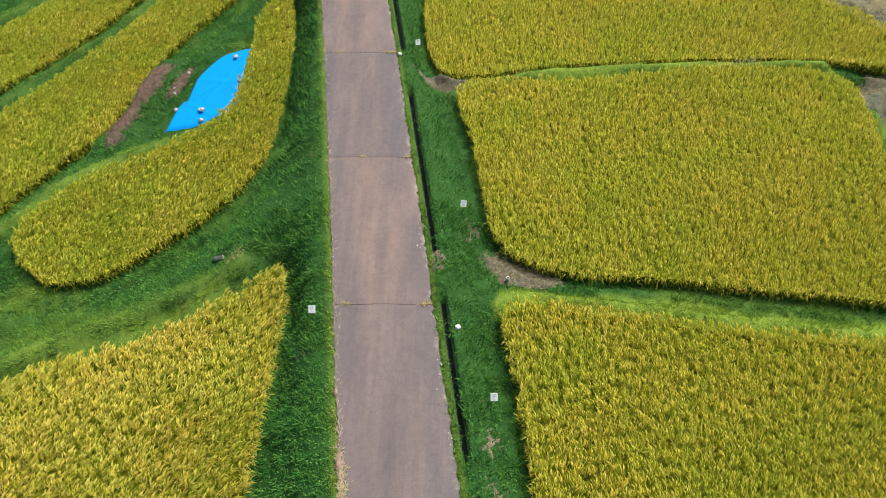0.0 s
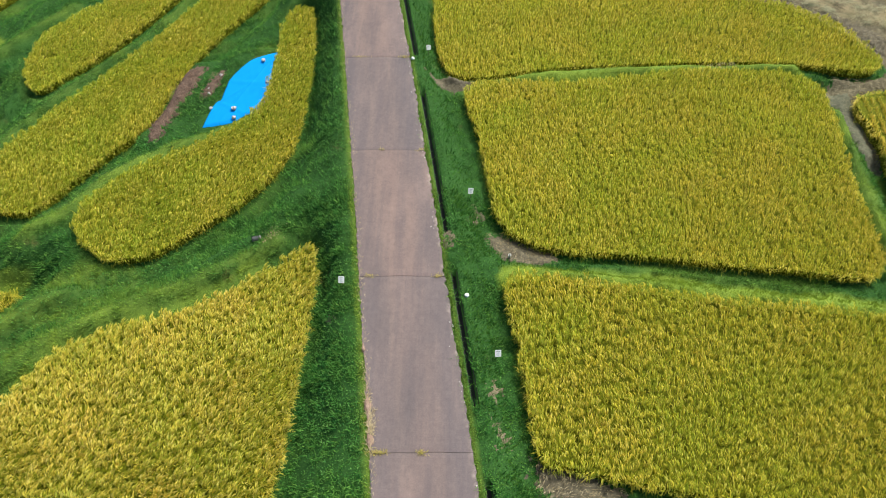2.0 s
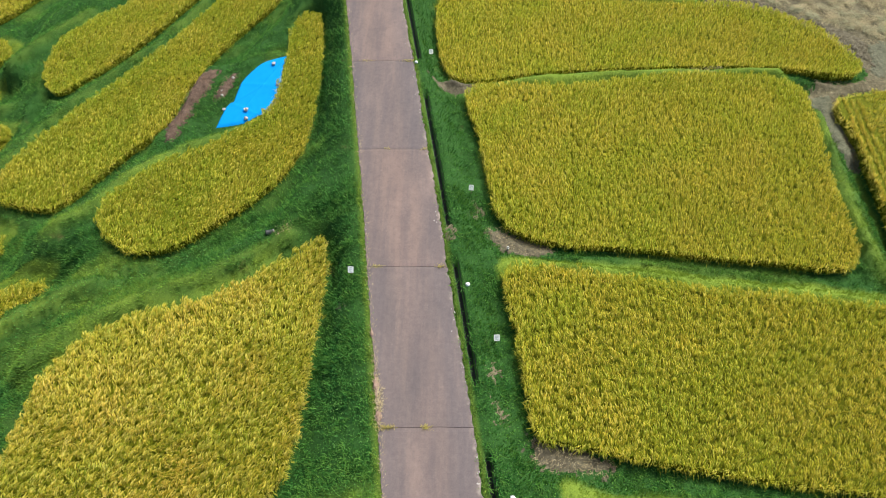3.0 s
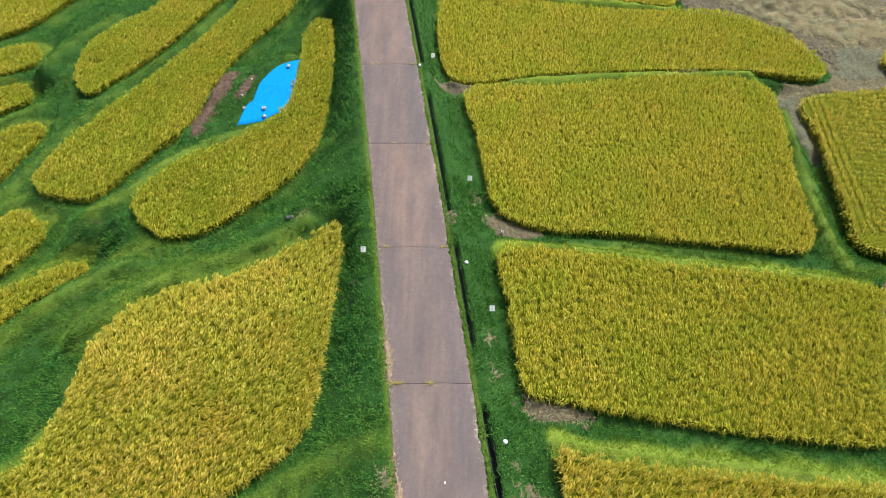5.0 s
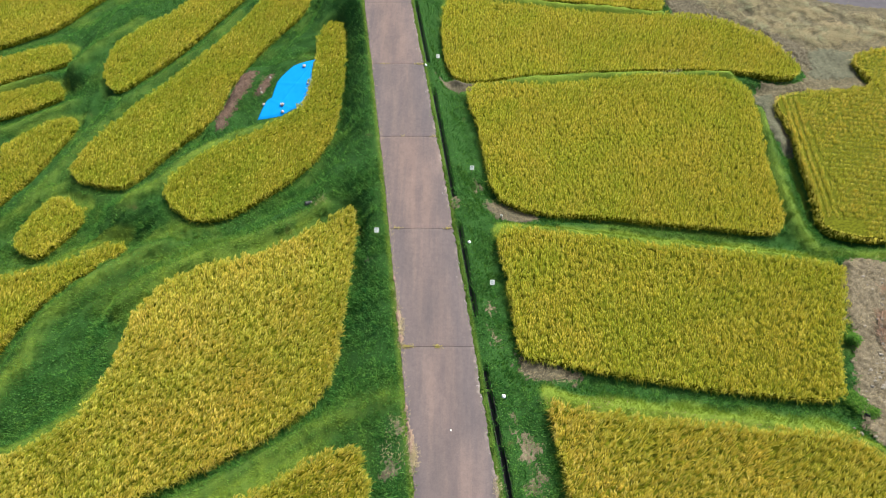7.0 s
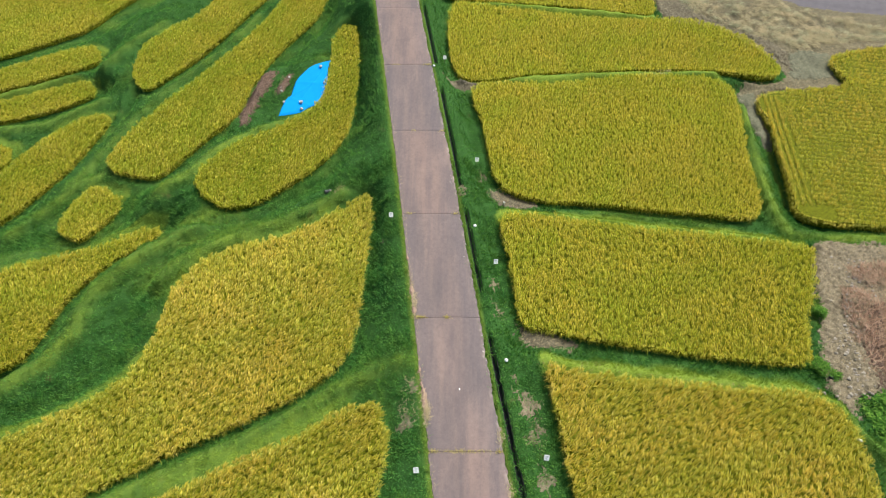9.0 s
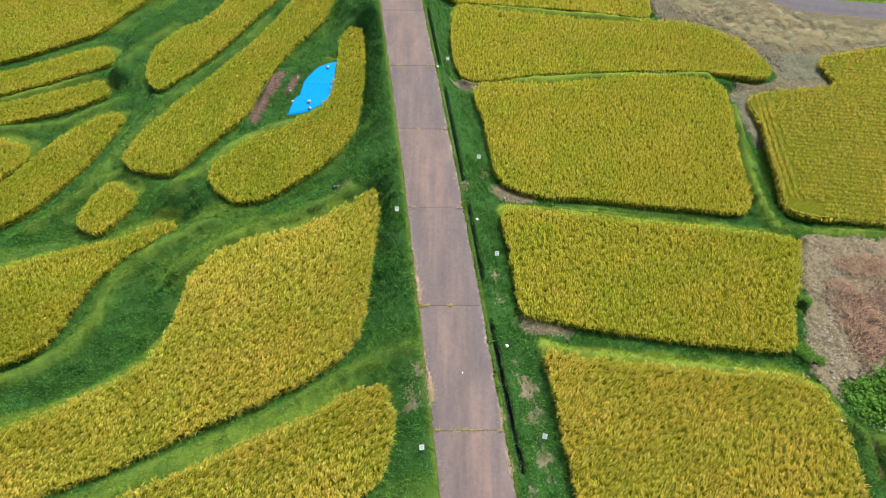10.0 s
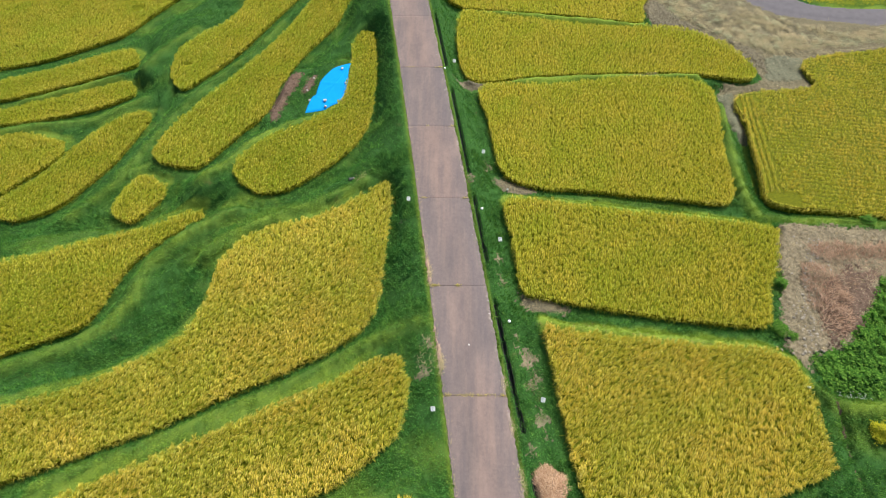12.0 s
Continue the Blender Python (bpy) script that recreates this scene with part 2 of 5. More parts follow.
# Each rice field: the height of the ears, the way of its rows in degrees, its outline.
FIELDS = {
    "right_e": (-1.50, -5, [(-0.8, 35.9), (6.4, 34.9), (11.5, 34.2), (15.5, 33.6), (16.1, 36.0), (17.1, 39.2), (9.3, 39.6), (-1.1, 39.2)]),
    "right_d": (-1.25, -5, [(-0.6, 34.0), (2.9, 34.0), (7.9, 33.1), (12.9, 32.4), (17.9, 32.4), (20.9, 31.1), (22.9, 28.8), (23.7, 26.3), (22.4, 25.5), (18.2, 26.2), (11.3, 26.1), (5.6, 25.7), (-0.1, 25.4)]),
    "right_c": (-0.85, -5, [(1.1, 23.7), (7.0, 24.1), (12.6, 25.0), (17.5, 24.8), (19.1, 23.8), (19.2, 21.6), (18.5, 16.7), (17.9, 12.1), (13.7, 12.2), (8.6, 12.8), (4.4, 13.2), (2.3, 14.4), (1.8, 16.5), (1.4, 20.0)]),
    "right_b": (-0.20, -5, [(2.3, 11.3), (5.7, 11.2), (10.7, 10.4), (15.5, 9.9), (19.5, 9.2), (19.8, 8.8), (18.8, 5.8), (18.2, 5.1), (17.7, 3.1), (17.0, 1.9), (13.5, 2.1), (8.7, 2.8), (4.1, 3.7), (2.9, 4.3), (2.5, 8.2)]),
    "right_a": (0.50, -5, [(3.9, 1.3), (5.1, 1.1), (8.2, 0.7), (12.9, 0.3), (16.0, 0.0), (17.6, -0.9), (17.9, -3.3), (17.8, -5.7), (17.5, -6.7), (16.0, -7.3), (14.4, -7.9), (12.1, -8.6), (8.0, -9.4), (5.7, -9.4), (5.2, -8.3), (4.7, -6.1), (4.4, -3.5), (4.1, -0.9)]),
    "far_right": (-1.55, -8, [(21.6, 23.8), (28.0, 24.9), (28.4, 28.2), (36.0, 30.0), (39.0, 30.7), (31.0, 11.0), (28.5, 11.3), (25.2, 11.7), (22.2, 12.0), (20.7, 12.9), (20.9, 15.1), (21.3, 20.4)]),
    "bean_shaped": (-1.85, 40, [(-9.2, 32.1), (-8.4, 31.7), (-7.9, 28.7), (-7.7, 22.9), (-8.1, 19.7), (-9.4, 17.2), (-11.6, 14.9), (-13.5, 13.5), (-15.4, 13.4), (-16.9, 14.6), (-17.4, 15.7), (-17.0, 17.1), (-15.2, 19.0), (-12.6, 20.6), (-10.4, 22.9), (-10.0, 25.0), (-9.9, 27.9), (-10.0, 30.6)]),
    "long": (-3.30, 55, [(-11.5, 39.3), (-12.2, 35.6), (-14.6, 31.0), (-16.0, 26.8), (-16.5, 23.5), (-18.1, 21.2), (-19.5, 19.0), (-20.8, 17.2), (-22.6, 17.2), (-24.6, 18.1), (-24.5, 20.0), (-22.9, 23.4), (-20.6, 27.3), (-18.1, 31.5), (-16.3, 35.6), (-15.0, 39.3), (-13.3, 42.2), (-10.4, 42.3)]),
    "upper_long": (-4.50, 55, [(-26.8, 30.3), (-26.3, 28.9), (-25.1, 27.6), (-23.2, 29.7), (-21.3, 32.5), (-19.3, 36.7), (-17.3, 41.1), (-16.2, 44.0), (-21.8, 43.9), (-22.1, 40.1), (-23.4, 37.2), (-25.5, 35.0), (-26.7, 33.0)]),
    "far_left": (-6.50, -5, [(-48.5, 31.6), (-44.5, 32.8), (-40.6, 34.1), (-36.7, 36.5), (-34.2, 38.4), (-32.4, 41.6), (-30.9, 44.1), (-29.7, 47.3), (-40.0, 47.0), (-52.0, 44.0)]),
    "strip_a": (-5.95, -5, [(-31.3, 33.7), (-31.5, 32.6), (-34.5, 30.9), (-39.0, 28.7), (-42.0, 27.6), (-45.6, 26.6), (-46.5, 28.6), (-43.1, 30.1), (-38.5, 32.0), (-35.5, 33.7), (-32.5, 34.8)]),
    "strip_b": (-5.90, -5, [(-30.5, 29.5), (-30.5, 28.2), (-34.5, 25.9), (-40.6, 24.3), (-44.2, 23.7), (-44.9, 25.1), (-41.3, 26.1), (-35.4, 28.4), (-31.8, 30.0)]),
    "strip_c": (-5.10, -5, [(-33.5, 21.1), (-33.5, 19.8), (-35.3, 17.3), (-36.5, 15.8), (-38.1, 14.4), (-41.9, 20.7), (-39.1, 21.9), (-37.4, 22.3), (-34.6, 21.7)]),
    "strip_d": (-5.10, -5, [(-27.3, 24.9), (-27.6, 23.0), (-28.7, 19.4), (-29.7, 17.5), (-31.6, 14.5), (-34.2, 13.1), (-35.5, 13.3), (-37.0, 13.8), (-36.2, 15.1), (-33.8, 18.1), (-32.0, 21.6), (-30.2, 23.9), (-28.6, 25.0)]),
    "islet": (-3.60, -5, [(-24.9, 16.4), (-22.9, 15.1), (-23.4, 13.4), (-24.6, 11.9), (-26.1, 12.6), (-26.3, 13.7), (-25.7, 15.4)]),
    "lower_left": (-2.85, 25, [(-19.0, 11.9), (-21.0, 10.1), (-22.5, 8.4), (-23.4, 6.6), (-24.1, 4.0), (-25.0, 2.7), (-27.2, 1.7), (-28.9, 0.9), (-31.3, -0.0), (-34.4, 6.8), (-31.8, 7.6), (-28.4, 8.8), (-24.9, 10.1), (-22.4, 10.9), (-20.1, 12.2)]),
    "great_left": (-0.60, 25, [(-6.15, 13.2), (-5.7, 12.7), (-5.5, 11.7), (-5.55, 9.5), (-5.65, 7.0), (-5.8, 4.1), (-6.2, 2.3), (-7.3, 1.1), (-9.1, -0.2), (-11.7, -1.6), (-13.7, -2.6), (-16.4, -4.1), (-19.1, -5.3), (-21.6, -6.4), (-24.1, -7.4), (-26.0, -8.2), (-27.8, -4.5), (-25.8, -3.5), (-23.1, -2.5), (-20.4, -1.2), (-17.7, 0.6), (-16.7, 2.0), (-16.2, 4.3), (-16.1, 6.0), (-15.2, 7.8), (-13.3, 9.2), (-10.4, 10.0), (-7.5, 12.0)]),
    "near_left": (0.35, 25, [(-4.6, -0.5), (-4.0, -1.2), (-3.7, -2.6), (-3.9, -3.8), (-4.2, -5.0), (-5.3, -6.2), (-6.4, -7.1), (-7.7, -7.9), (-11.2, -9.5), (-15.5, -11.2), (-20.0, -12.4), (-23.9, -10.3), (-20.6, -8.3), (-19.3, -7.7), (-17.6, -6.9), (-15.6, -5.9), (-14.9, -5.5), (-12.5, -4.4), (-10.6, -3.4), (-8.6, -2.5), (-6.3, -1.1)]),
    "nearest_left": (1.00, 25, [(-4.7, -8.9), (-4.0, -8.4), (-3.4, -8.3), (-3.0, -8.6), (-2.9, -9.5), (-3.9, -10.6), (-7.3, -11.9), (-8.9, -11.2)]),
}
# trampled spots in the rice: place and radius
HOLES = [(3.1, 33.1, 0.30), (-34.2, 42.4, 0.80), (-43.8, 35.9, 0.40), (-25.6, 30.8, 0.45), (-35.4, 36.6, 0.30)]
RICE_H = 0.74
RINGS = {k: smooth_ring(v[2]) for k, v in FIELDS.items()}

SOIL_RIGHT = [(20.3, 9.6), (22.7, 9.8), (27.4, 9.6), (31, 9.4), (29, 6.2), (25.7, 5.6), (23.7, 3.3), (21.9, 1.2), (19.6, 0.3), (18.9, -0.6), (18.1, 1.2), (18.9, 4.5)]
STRAW_YARD = [(16.4, 39.5), (24.2, 39.4), (29.0, 35.6), (37.4, 34.3), (46, 34.6), (46, 30.5), (36.7, 30.2), (28.8, 28.7), (28.2, 25.2), (22.2, 24.2), (21.7, 20.6), (21.4, 18.9), (20.8, 19.3), (20.4, 21.5), (20.5, 25.1), (23.9, 25.7), (24.2, 27.6), (23.2, 29.2), (21.2, 31.4), (18.0, 32.8), (16.6, 33.8)]
STRAW_ZONE = [(18.0, 39.2), (21.5, 38.2), (24.6, 37.2), (28.5, 34.8), (32.1, 33.4), (37.4, 33.1), (46, 33.4), (46, 31.6), (37, 31.5), (31.3, 30.9), (27.4, 29.9), (25.2, 30.4), (23.2, 31.8), (20.7, 34.0), (19.1, 35.4)]
FAR_ROAD = [(22.0, 40.5), (24.6, 37.9), (29.1, 34.8), (34.1, 33.6), (37.5, 33.5), (46, 33.9), (60, 35), (60, 39), (46.3, 37.5), (38.9, 36.8), (35.4, 36.8), (32.4, 37.3), (30, 39), (27, 43)]
TARP = [(-13.2, 22.4), (-13.05, 23.3), (-12.85, 24.0), (-12.6, 24.2), (-12.45, 25.3), (-12.25, 26.1), (-11.5, 27.3), (-10.8, 27.75), (-10.0, 28.05), (-9.95, 28.0), (-10.1, 27.0), (-9.9, 25.4), (-9.85, 24.4), (-10.4, 23.6), (-11.1, 23.2), (-11.6, 22.75), (-12.4, 22.5), (-13.15, 22.35)]
BEAN_SOIL = [(-15.8, 21.6), (-16.3, 23.0), (-16.3, 24.4), (-15.9, 25.9), (-15.0, 27.2), (-14.1, 27.1), (-14.3, 25.7), (-14.8, 24.2), (-15.1, 22.8), (-15.4, 21.6)]
BEAN_SOIL_B = [(-13.8, 24.6), (-13.7, 25.6), (-13.3, 26.6), (-12.8, 26.8), (-12.7, 26.2), (-13.0, 25.3), (-13.3, 24.5)]
WEED_BED = [(19.3, -0.1), (19.9, 0.5), (22.1, 1.4), (24.2, 3.7), (25.8, 5.8), (29.5, 6.3), (27.5, -1.5), (20.6, -1.9), (19.4, -1.0)]

# stretches of short, pale grass: strength, outline
PALE_GRASS = [
    (0.55, [(-17.1, 13.0), (-14.4, 13.0), (-11.6, 12.2), (-12.7, 11.2), (-14.3, 10.2), (-16.3, 9.4), (-18.1, 10.2)]),
    (0.70, [(19.4, -2.6), (21.0, -2.5), (24.0, -2.4), (24.0, -3.6), (21.8, -3.8), (19.8, -3.6)]),
    (0.45, [(-24.6, 13.2), (-23.0, 12.8), (-22.6, 11.6), (-26.0, 10.4), (-30.0, 9.2), (-30.0, 10.6), (-26.6, 11.6)]),
    (0.40, [(-30.0, 24.4), (-36.0, 23.0), (-41.0, 22.4), (-41.0, 23.2), (-36.0, 24.6), (-31.0, 26.0)]),
    (0.80, [(33.0, 36.6), (46.0, 37.0), (62.0, 38.0), (62.0, 58.0), (33.0, 58.0)]),
    (0.45, [(-2.3, 1.4), (-4.4, 1.0), (-6.6, 0.2), (-6.2, 1.2), (-4.2, 1.9), (-2.6, 2.0)]),
]

# level ground that the slopes join: height, slope along y, outline
PADS = [(v[0] - RICE_H, 0.0, RINGS[k]) for k, v in FIELDS.items()]
PADS += [(-0.95, 0.0, smooth_ring(SOIL_RIGHT)), (-2.3, 0.0, smooth_ring(STRAW_YARD)), (-2.2, 0.0, smooth_ring(FAR_ROAD)),
         (-2.45, 0.10, smooth_ring(TARP)), (-2.7, 0.0, smooth_ring(BEAN_SOIL)), (-1.0, 0.0, smooth_ring(WEED_BED))]

# edges of the grassy terraces: height, line
CRESTS = [
    (-1.25, [(-7.6, 13.4), (-10.5, 11.6), (-13.9, 10.0), (-16.2, 8.5), (-17.1, 7.2)]),
    (-1.9, [(-16.2, 11.4), (-17.4, 10.9), (-19.2, 9.3), (-21.1, 6.6), (-21.3, 4.4), (-22.3, 2.3), (-24.0, 0.9), (-26.2, -0.1), (-29.0, -1.2)]),
    (-2.55, [(-19.8, 14.8), (-18.0, 16.6), (-16.9, 18.4), (-14.6, 20.4), (-12.9, 21.3)]),
    (-4.2, [(-26.9, 16.5), (-25.7, 19.8), (-24.4, 23.4), (-22.7, 26.7), (-20.4, 30.3), (-19.1, 33.0), (-17.5, 36.5)]),
    (-4.3, [(-29.5, 12.5), (-27.6, 15.0), (-26.3, 17.0), (-25.2, 17.7)]),
    (-5.1, [(-29.5, 31.0), (-28.7, 32.6), (-27.4, 35.0), (-26.1, 36.6)]),
    (-5.6, [(-42.2, 22.1), (-39.7, 22.8), (-36.8, 23.7), (-32.5, 24.1), (-30.2, 25.7), (-28.5, 27.1)]),
    (-0.5, [(-3.2, 1.7), (-4.8, 1.1), (-6.8, 0.1), (-8.9, -1.3), (-12.1, -3.0), (-17.0, -5.4), (-22.0, -7.7)]),
    (-1.5, [(19.7, 22.1), (19.3, 18.3), (19.0, 14.9), (19.1, 12.5), (19.6, 10.8), (21.6, 10.4), (24.6, 10.4), (27.9, 10.2), (30.6, 10.2)]),
    (-1.42, [(0.2, 24.7), (5.6, 25.0), (11.0, 25.5), (15.5, 25.5), (18.4, 25.4)]),
    (-1.78, [(0.0, 34.9), (6.4, 34.4), (12.0, 33.4), (15.4, 33.0)]),
    (-0.15, [(17.7, -0.5), (18.2, -2.0), (19.2, -3.1), (20.4, -3.2), (21.8, -3.2)]),
]
# Hollows between the terraces: height, line
HOLLOWS = [
    (-2.45, [(-17.6, 8.6), (-18.9, 6.8), (-19.2, 4.6), (-18.7, 2.5), (-20.4, 0.8), (-22.8, -0.6)]),
    (-2.5, [(-16.6, 12.2), (-13.0, 12.4)]),
    (-4.75, [(-22.4, 28.6), (-19.6, 32.6), (-17.9, 36.4)]),
    (-6.1, [(-32.0, 31.2), (-36.0, 29.2), (-40.0, 27.4)]),
]
# Small ditches that drain the terraces: depth, half width, line
DITCHES = [
    (0.22, 0.2, [(19.3, -2.9), (19.3, -3.9), (19.2, -5.1), (19.1, -6.3), (19.2, -7.6), (18.9, -9.0)]),
    (0.50, 0.38, [(-26.1, 28.0), (-26.2, 24.8), (-26.8, 22.0), (-27.9, 19.4), (-28.8, 17.1), (-29.6, 15.6)]),
    (0.25, 0.40, [(-19.6, 18.2), (-20.3, 15.5), (-20.2, 14.3)]),
    (0.50, 0.42, [(-19.9, 10.2), (-21.6, 8.7), (-22.1, 6.6), (-23.2, 4.8), (-24.1, 2.5), (-27.0, 1.3), (-28.9, 0.6)]),
    (0.40, 0.40, [(21.0, 19.2), (20.8, 16.1), (20.6, 13.6), (21.3, 12.1), (24.2, 11.4), (28.7, 11.1)]),
    (0.30, 0.35, [(-24.6, 27.2), (-22.0, 29.1), (-18.7, 33.3), (-16.7, 37.3)]),
]
DITCH_RINGS = [(d, w, np.array(p + p[-2:0:-1], float)) for d, w, p in DITCHES]
HOLLOW_RINGS = [(z, np.array(p + p[-2:0:-1], float)) for z, p in HOLLOWS]
CREST_RINGS = [(z, np.array(p + p[-2:0:-1], float)) for z, p in CRESTS]

# stretches of the open drain beside the road: from y, to y
DRAINS = [(-9.5, -6.9), (-4.9, 3.4), (6.0, 11.5), (13.5, 22.5), (25.5, 32.5)]
DRAIN_U, DRAIN_W, DRAIN_D = 3.76, 0.2, 0.42


def drain_u(y):
    return DRAIN_U + 0.028 * np.clip(2.0 - y, 0, 12)


def spread(lo, hi, step, far, grow=1.35):
    inner = np.arange(lo, hi + step / 2, step)
    out, s = [], step
    while (out[-1] if out else 0) < far:
        s *= grow
        out.append((out[-1] if out else 0) + s)
    out = np.array(out)
    return np.concatenate([lo - out[::-1], inner, hi + out])


US = spread(-44, 44, 0.26, 1500)
US = np.unique(np.concatenate([US[(US < 3.2) | (US > 4.6)], np.arange(3.2, 4.6, 0.07)]))
YS = spread(-14, 47, 0.26, 1500)


def slopes(x, y):
    """Height of the ground before the drain is cut, and the distance to the nearest field."""
    num, den, rim = 0.0, 0.0, 0.0
    near, ridge = np.full(len(x), 1e9), np.zeros(len(x))
    u = x - road_left(y)
    rd = np.abs(u - ROAD_W / 2) - ROAD_W / 2
    for k, (z, gy, ring) in enumerate(PADS):
        d = ring_distance(x, y, ring)
        if k < len(FIELDS):
            near = np.minimum(near, d)
        w = 1 / (np.maximum(d - 0.4, 0) + 0.2) ** 2.5
        if k < len(FIELDS):
            rim = rim + np.exp(-((d - 0.5) / 0.28) ** 2)
        num, den = num + w * (z + gy * (y - ring[:, 1].mean())), den + w
    for z, ring in CREST_RINGS:
        d = np.abs(ring_distance(x, y, ring))
        w = 1 / (np.maximum(d - 0.25, 0) + 0.14) ** 2.6
        num, den = num + w * z, den + w
        ridge = np.maximum(ridge, np.exp(-(d / 0.42) ** 2))
    for z, ring in HOLLOW_RINGS:
        w = 0.7 / (np.abs(ring_distance(x, y, ring)) + 0.16) ** 2.6
        num, den = num + w * z, den + w
    w = 1 / (np.maximum(rd - 0.5, 0) + 0.2) ** 2.5
    bank = num / den
    num, den = num + w * (road_z(y) - 0.03), den + w
    h = num / den
    # an even bank falls from the road to the fields below it
    t = np.clip((rd - 0.7) / (np.maximum(rd - 0.7, 0) + np.maximum(near - 0.25, 0) + 0.05), 0, 1)
    even = road_z(y) - 0.03 + (bank - road_z(y) + 0.03) * t * (0.6 + 0.4 * t)
    share = np.where(u < 0, np.clip((4.6 - rd) / 1.6, 0, 1), 0)
    h = h + (even - h) * share
    rough = np.clip(np.minimum(near, rd - 0.4), 0, 1.0) * np.clip(ring_distance(x, y, np.array(FAR_ROAD, float)) * 0.8, 0, 1)
    h = h + np.where(x < road_left(y), 0.13 * (u < -2.2), 0.24 * (rd > 1.0)) * np.minimum(rim, 1) * np.clip(0.6 + 0.5 * waves(x, y, 0.6, 0, 8), 0, 1.2)
    steps = np.sin(h * 11.0 + 1.3 * waves(x, y, 0.35, 0, 8)) * (x < -6) * np.clip(0.7 + 0.5 * waves(x, y, 0.5, 0, 8), 0.1, 1.3)
    h = h + 0.07 * rough * steps + 0.24 * ridge * np.clip(near * 2, 0, 1)
    return h + 0.05 * rough * waves(x, y, 1.0, 2) + 0.06 * rough * waves(x, y, 0.5, 0, 6), near, rd


GU, GY = np.meshgrid(US, YS)
GX = GU + road_left(GY)
GZ, GNEAR, GRD = (a.reshape(GU.shape) for a in slopes(GX.ravel(), GY.ravel()))
GZ = np.where(GRD < 0.05, road_z(GY) - 0.09, GZ)
for deep, wide, ring in DITCH_RINGS:
    cut = np.abs(ring_distance(GX.ravel(), GY.ravel(), ring)).reshape(GX.shape)
    GZ = GZ - deep * np.exp(-(cut / wide) ** 2) + 0.3 * deep * np.exp(-((cut - 2.1 * wide) / (0.8 * wide)) ** 2) * (GNEAR > 0.5)
for k, (z, gy, ring) in enumerate(PADS[:len(FIELDS)]):
    lo, hi = ring.min(0) - 2, ring.max(0) + 2
    near = np.where((GX > lo[0]) & (GX < hi[0]) & (GY > lo[1]) & (GY < hi[1]))
    d = ring_distance(GX[near], GY[near], ring)
    GZ[near] = np.minimum(GZ[near], z + 0.22 + np.maximum(d - 0.15, 0) * 1.4)
# the ground is even under the blue sheet
sheet_ring = smooth_ring(TARP, 6)
d = ring_distance(GX.ravel(), GY.ravel(), sheet_ring).reshape(GX.shape)
under = np.abs(d) < 0.35
SHEET_PLANE = np.linalg.lstsq(np.c_[GX[under], GY[under], np.ones(under.sum())], GZ[under], rcond=None)[0]
flat = np.clip((0.8 - d) / 0.6, 0, 1)
GZ = GZ * (1 - flat) + flat * (GX * SHEET_PLANE[0] + GY * SHEET_PLANE[1] + SHEET_PLANE[2])
GZ_PLAIN = GZ.copy()
for y0, y1 in DRAINS:
    inside = (GY > y0) & (GY < y1) & (np.abs(GU - drain_u(GY)) < 0.135)
    GZ = np.where(inside, GZ - DRAIN_D - 0.04, GZ)


def grid_at(field, x, y):
    x, y = np.asarray(x, float), np.asarray(y, float)
    u = x - road_left(y)
    i = np.clip(np.searchsorted(US, u) - 1, 0, len(US) - 2)
    j = np.clip(np.searchsorted(YS, y) - 1, 0, len(YS) - 2)
    a, b = (u - US[i]) / (US[i + 1] - US[i]), (y - YS[j]) / (YS[j + 1] - YS[j])
    return (field[j, i] * (1 - a) + field[j, i + 1] * a) * (1 - b) + (field[j + 1, i] * (1 - a) + field[j + 1, i + 1] * a) * b


def H(x, y):
    return grid_at(GZ_PLAIN, x, y)


